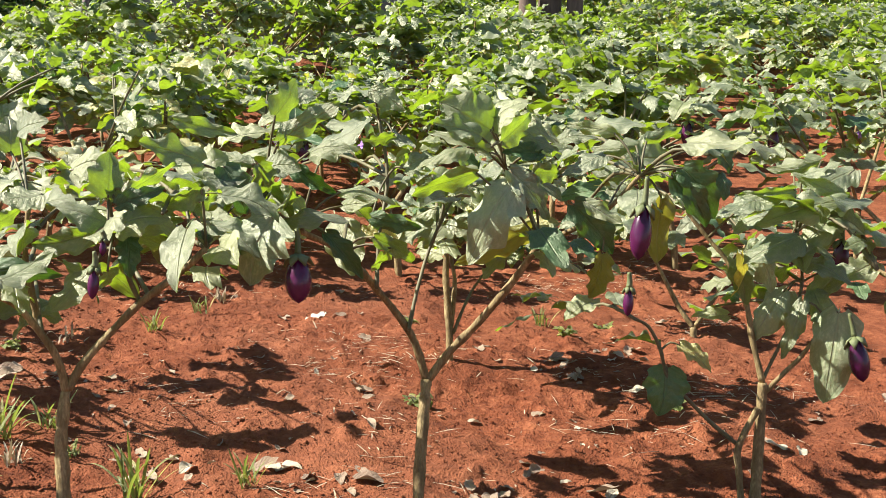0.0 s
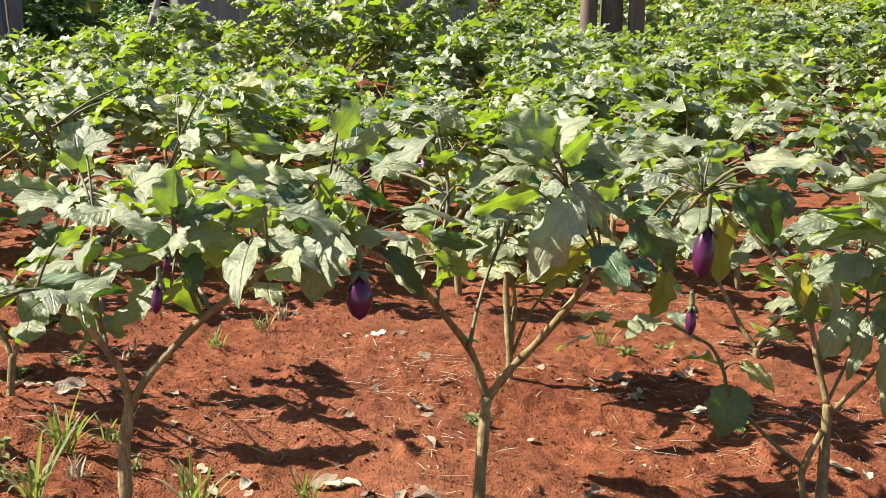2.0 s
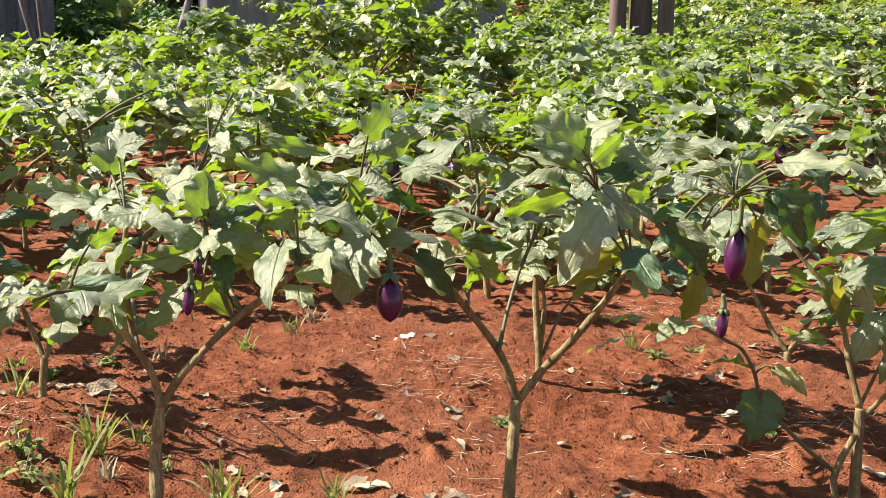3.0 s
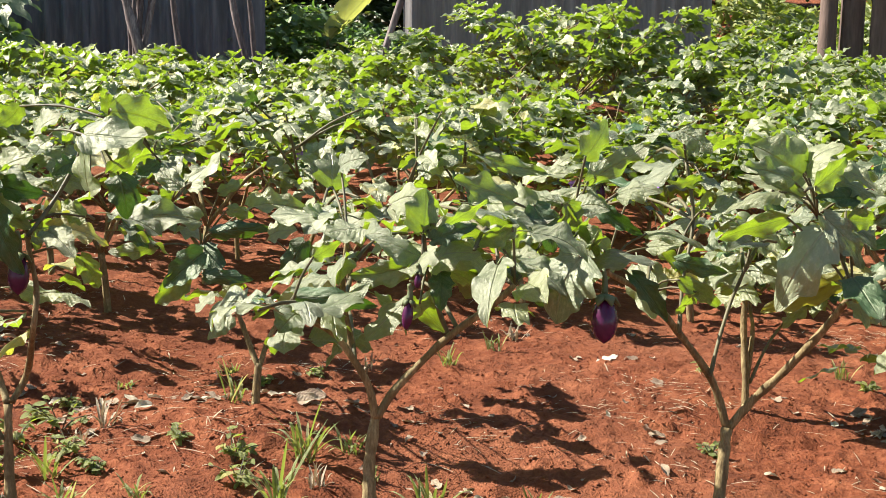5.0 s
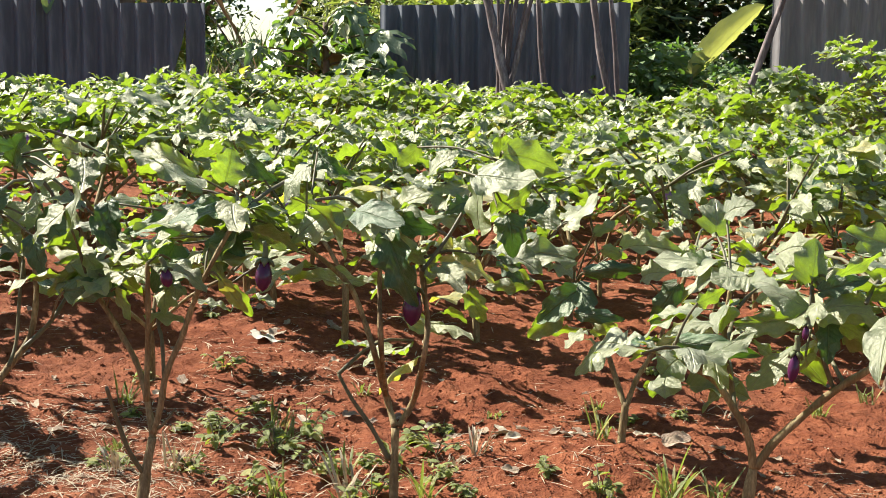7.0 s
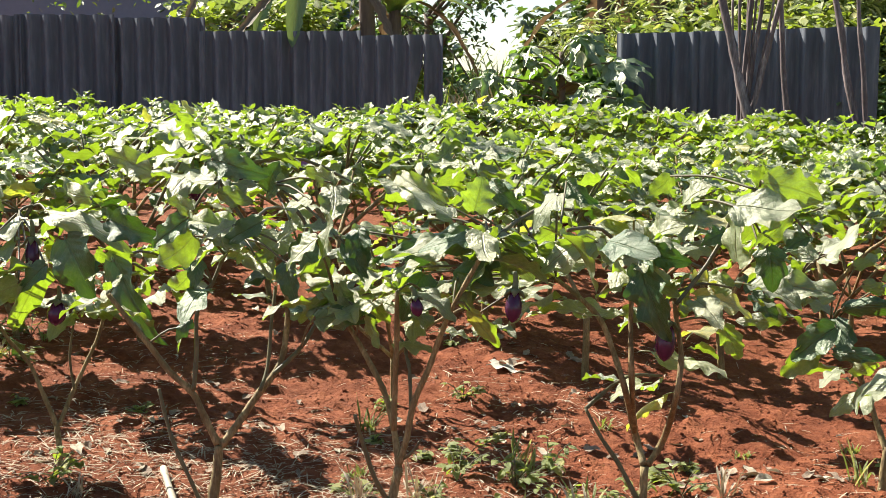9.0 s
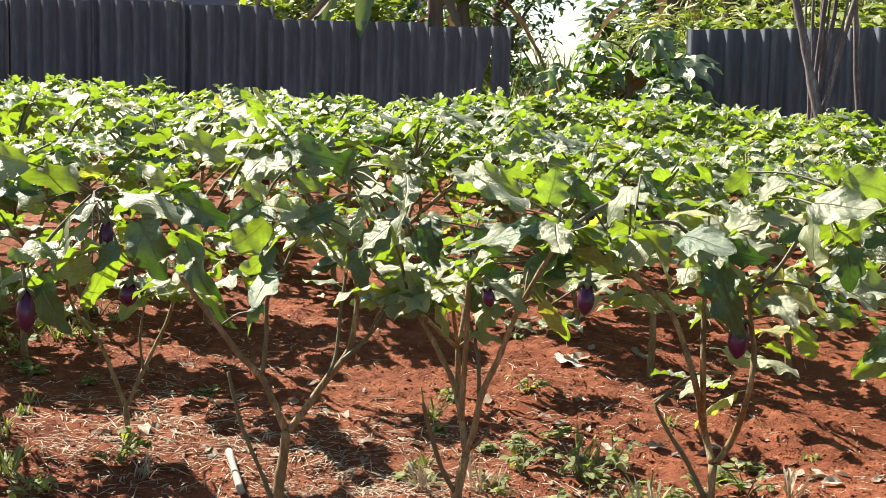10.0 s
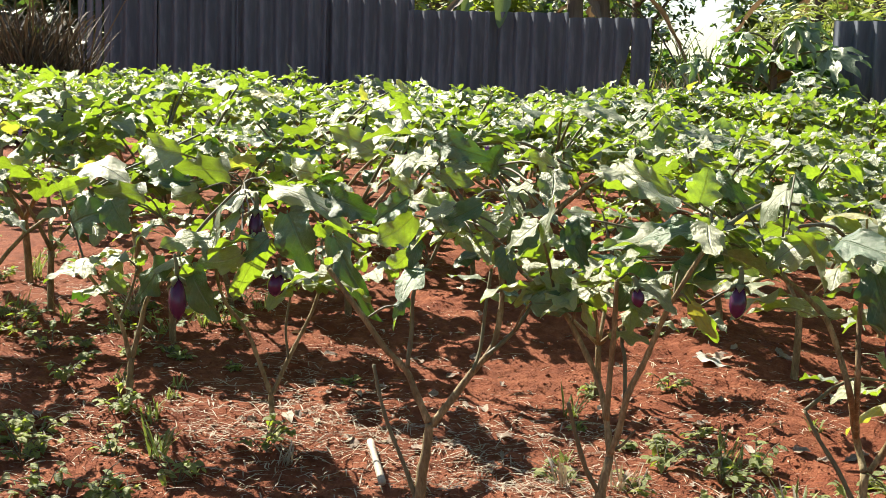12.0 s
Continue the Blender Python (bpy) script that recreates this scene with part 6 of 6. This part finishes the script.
DRIED = []
for k in range(7):
    bm = bmesh.new()
    add_leaf(bm, Matrix(), 60 + k, 1, 0.7, 16, 3, 1.9, 0.25, -0.35 if k % 2 else 0.3, 0.5, 0.09)
    me = bpy.data.meshes.new("dry_leaf")
    bm.to_mesh(me)
    bm.free()
    me.materials.append(DRY)
    DRIED.append(me)


def dry_leaf(x, y, s, rng):
    ob = new("dry_leaf", rng.choice(DRIED))
    q = rng.uniform(0, 360)
    ob.matrix_basis = pose(x, y, ground_z(x, y) + 0.003, rng.uniform(-12, 12), rng.uniform(-25, 25), q) @ Matrix.Diagonal((s * 0.75, s * 0.8, s * 0.5, 1))
    tagged(ob, "curled dry brown leaf fallen on the soil", "dry leaf", "fallen leaves")


lrng = random.Random(77)
for x, y, s in DRY_AT:
    dry_leaf(x, y, s, lrng)
    dry_leaf(x + lrng.uniform(-0.05, 0.05), y + lrng.uniform(-0.05, 0.05), s * 0.6, lrng)
heaps = [(0.02, 2.68), (0.25, 2.7), (-0.75, 3.4), (2.05, 2.95), (2.3, 3.1), (1.7, 2.1), (1.2, 2.15), (-1.0, 2.5), (-0.6, 2.75), (-1.5, 2.3), (0.7, 2.75), (1.0, 2.3), (-1.2, 2.05), (-1.45, 1.95), (-0.95, 2.2), (-0.4, 3.2)]
for k in range(360):
    if k % 2:
        c = lrng.choice(heaps)
        x, y = c[0] + lrng.gauss(0, 0.1), c[1] + lrng.gauss(0, 0.05)
    else:
        x, y = lrng.uniform(-2.6, 3.0), lrng.choice((lrng.uniform(1.4, 3.9), lrng.gauss(2.75, 0.25)))
    dry_leaf(x, y, lrng.uniform(0.02, 0.065), lrng)


def scatter_straw():
    rng = random.Random(88)
    bm = bmesh.new()
    uvl = bm.loops.layers.uv.verify()
    spots = [(rng.uniform(-2.5, 2.9), rng.gauss(2.7, 0.5)) for _ in range(70)] + [(rng.uniform(-2.2, -1.2), rng.uniform(1.1, 1.8)) for _ in range(16)] + [(rng.uniform(-3.7, -2.2), rng.uniform(1.6, 3)) for _ in range(30)] + [(rng.uniform(-3, 4), rng.uniform(3.5, 6)) for _ in range(40)] + [(-1.2 + rng.gauss(0, 0.45), 2.05 + rng.gauss(0, 0.22)) for _ in range(70)]
    picks = []
    for k in range(9500):
        c = rng.choice(spots)
        picks.append((c[0] + rng.gauss(0, 0.13), c[1] + rng.gauss(0, 0.09)))
    arr = np.array(picks)
    zs = relief(arr[:, 0], arr[:, 1])
    for (x, y), z in zip(picks, zs):
        a = rng.uniform(0, 6.3)
        l = 0.015 + 0.08 * rng.random() ** 2
        blade(bm, uvl, (x, y, z + rng.uniform(0.002, 0.009)), (math.cos(a), math.sin(a), rng.uniform(-0.05, 0.15)), (0, 0, 1), l, rng.uniform(0.0015, 0.0045), 0.08, 3, half=1)
    tagged(to_object("straw_litter", bm, STRAW), "dry straw and root bits on red soil", "straw", kind="stuff")


def scatter_crumbs(count=52000):
    rng = np.random.default_rng(99)
    x, y = rng.uniform(-2.7, 3.1, count), 1.1 + 3.0 * rng.random(count) ** 1.4
    r = 0.0014 + 0.0024 * rng.random(count) + 0.005 * rng.random(count) ** 20
    z = relief(x, y) + r * 0.35
    shape = np.array([(1, 0, 0), (0, 1, 0), (-1, 0, 0), (0, -1, 0), (0, 0, 1), (0, 0, -1)], float)
    pts = np.stack([x, y, z], -1)[:, None, :] + shape[None] * np.array([1, 1, 0.6]) * r[:, None, None] * rng.uniform(0.65, 1.3, (count, 6, 3))
    tri = np.array([(0, 1, 4), (1, 2, 4), (2, 3, 4), (3, 0, 4), (1, 0, 5), (2, 1, 5), (3, 2, 5), (0, 3, 5)])
    faces = (tri[None] + 6 * np.arange(count)[:, None, None]).reshape(-1, 3)
    me = bpy.data.meshes.new("soil_crumbs")
    me.vertices.add(count * 6)
    me.vertices.foreach_set("co", pts.astype(np.float32).ravel())
    me.loops.add(faces.size)
    me.loops.foreach_set("vertex_index", faces.ravel().astype(np.int32))
    me.polygons.add(len(faces))
    me.polygons.foreach_set("loop_start", np.arange(0, faces.size, 3, dtype=np.int32))
    me.update(calc_edges=True)
    me.materials.append(SOIL)
    me.shade_smooth()
    tagged(new("soil_crumbs", me), "loose crumbs of red soil", "soil", kind="stuff")


scatter_straw()
scatter_crumbs()


def cane_piece():
    bm = bmesh.new()
    a, b = Vector((-1.17, 1.99, ground_z(-1.17, 1.99) + 0.02)), Vector((-0.99, 1.79, ground_z(-0.99, 1.79) + 0.02))
    tube(bm, [(0, 0, 0), tuple((b - a) * 0.5), tuple(b - a)], 0.0085, 0.009, 9, 0.06, random.Random(2))
    ob = to_object("cane_piece", bm, PALE_CANE)
    ob.matrix_basis = Matrix.Translation(a)
    tagged(ob, "pale cut piece of dry cane on the soil", "cane")


cane_piece()


WILT = leaf_mesh("fallen_leaf", 91, WILTED, n=16, petiole=0.1, lobes=4.0, lobe=0.08, droop=0.1, fold=0.15, wave=0.05)


def pale_leaf(x, y, s, turn):
    ob = new("fallen_leaf", WILT)
    ob.matrix_basis = pose(x, y, ground_z(x, y) + 0.012, -6, 8, turn) @ Matrix.Diagonal((s * 0.5, s, s, 1))
    tagged(ob, "pale whitish wilted leaf fallen on the soil", "fallen leaf", "fallen leaves")


pale_leaf(-0.83, 3.26, 0.16, -80)
pale_leaf(1.45, 3.43, 0.09, 120)
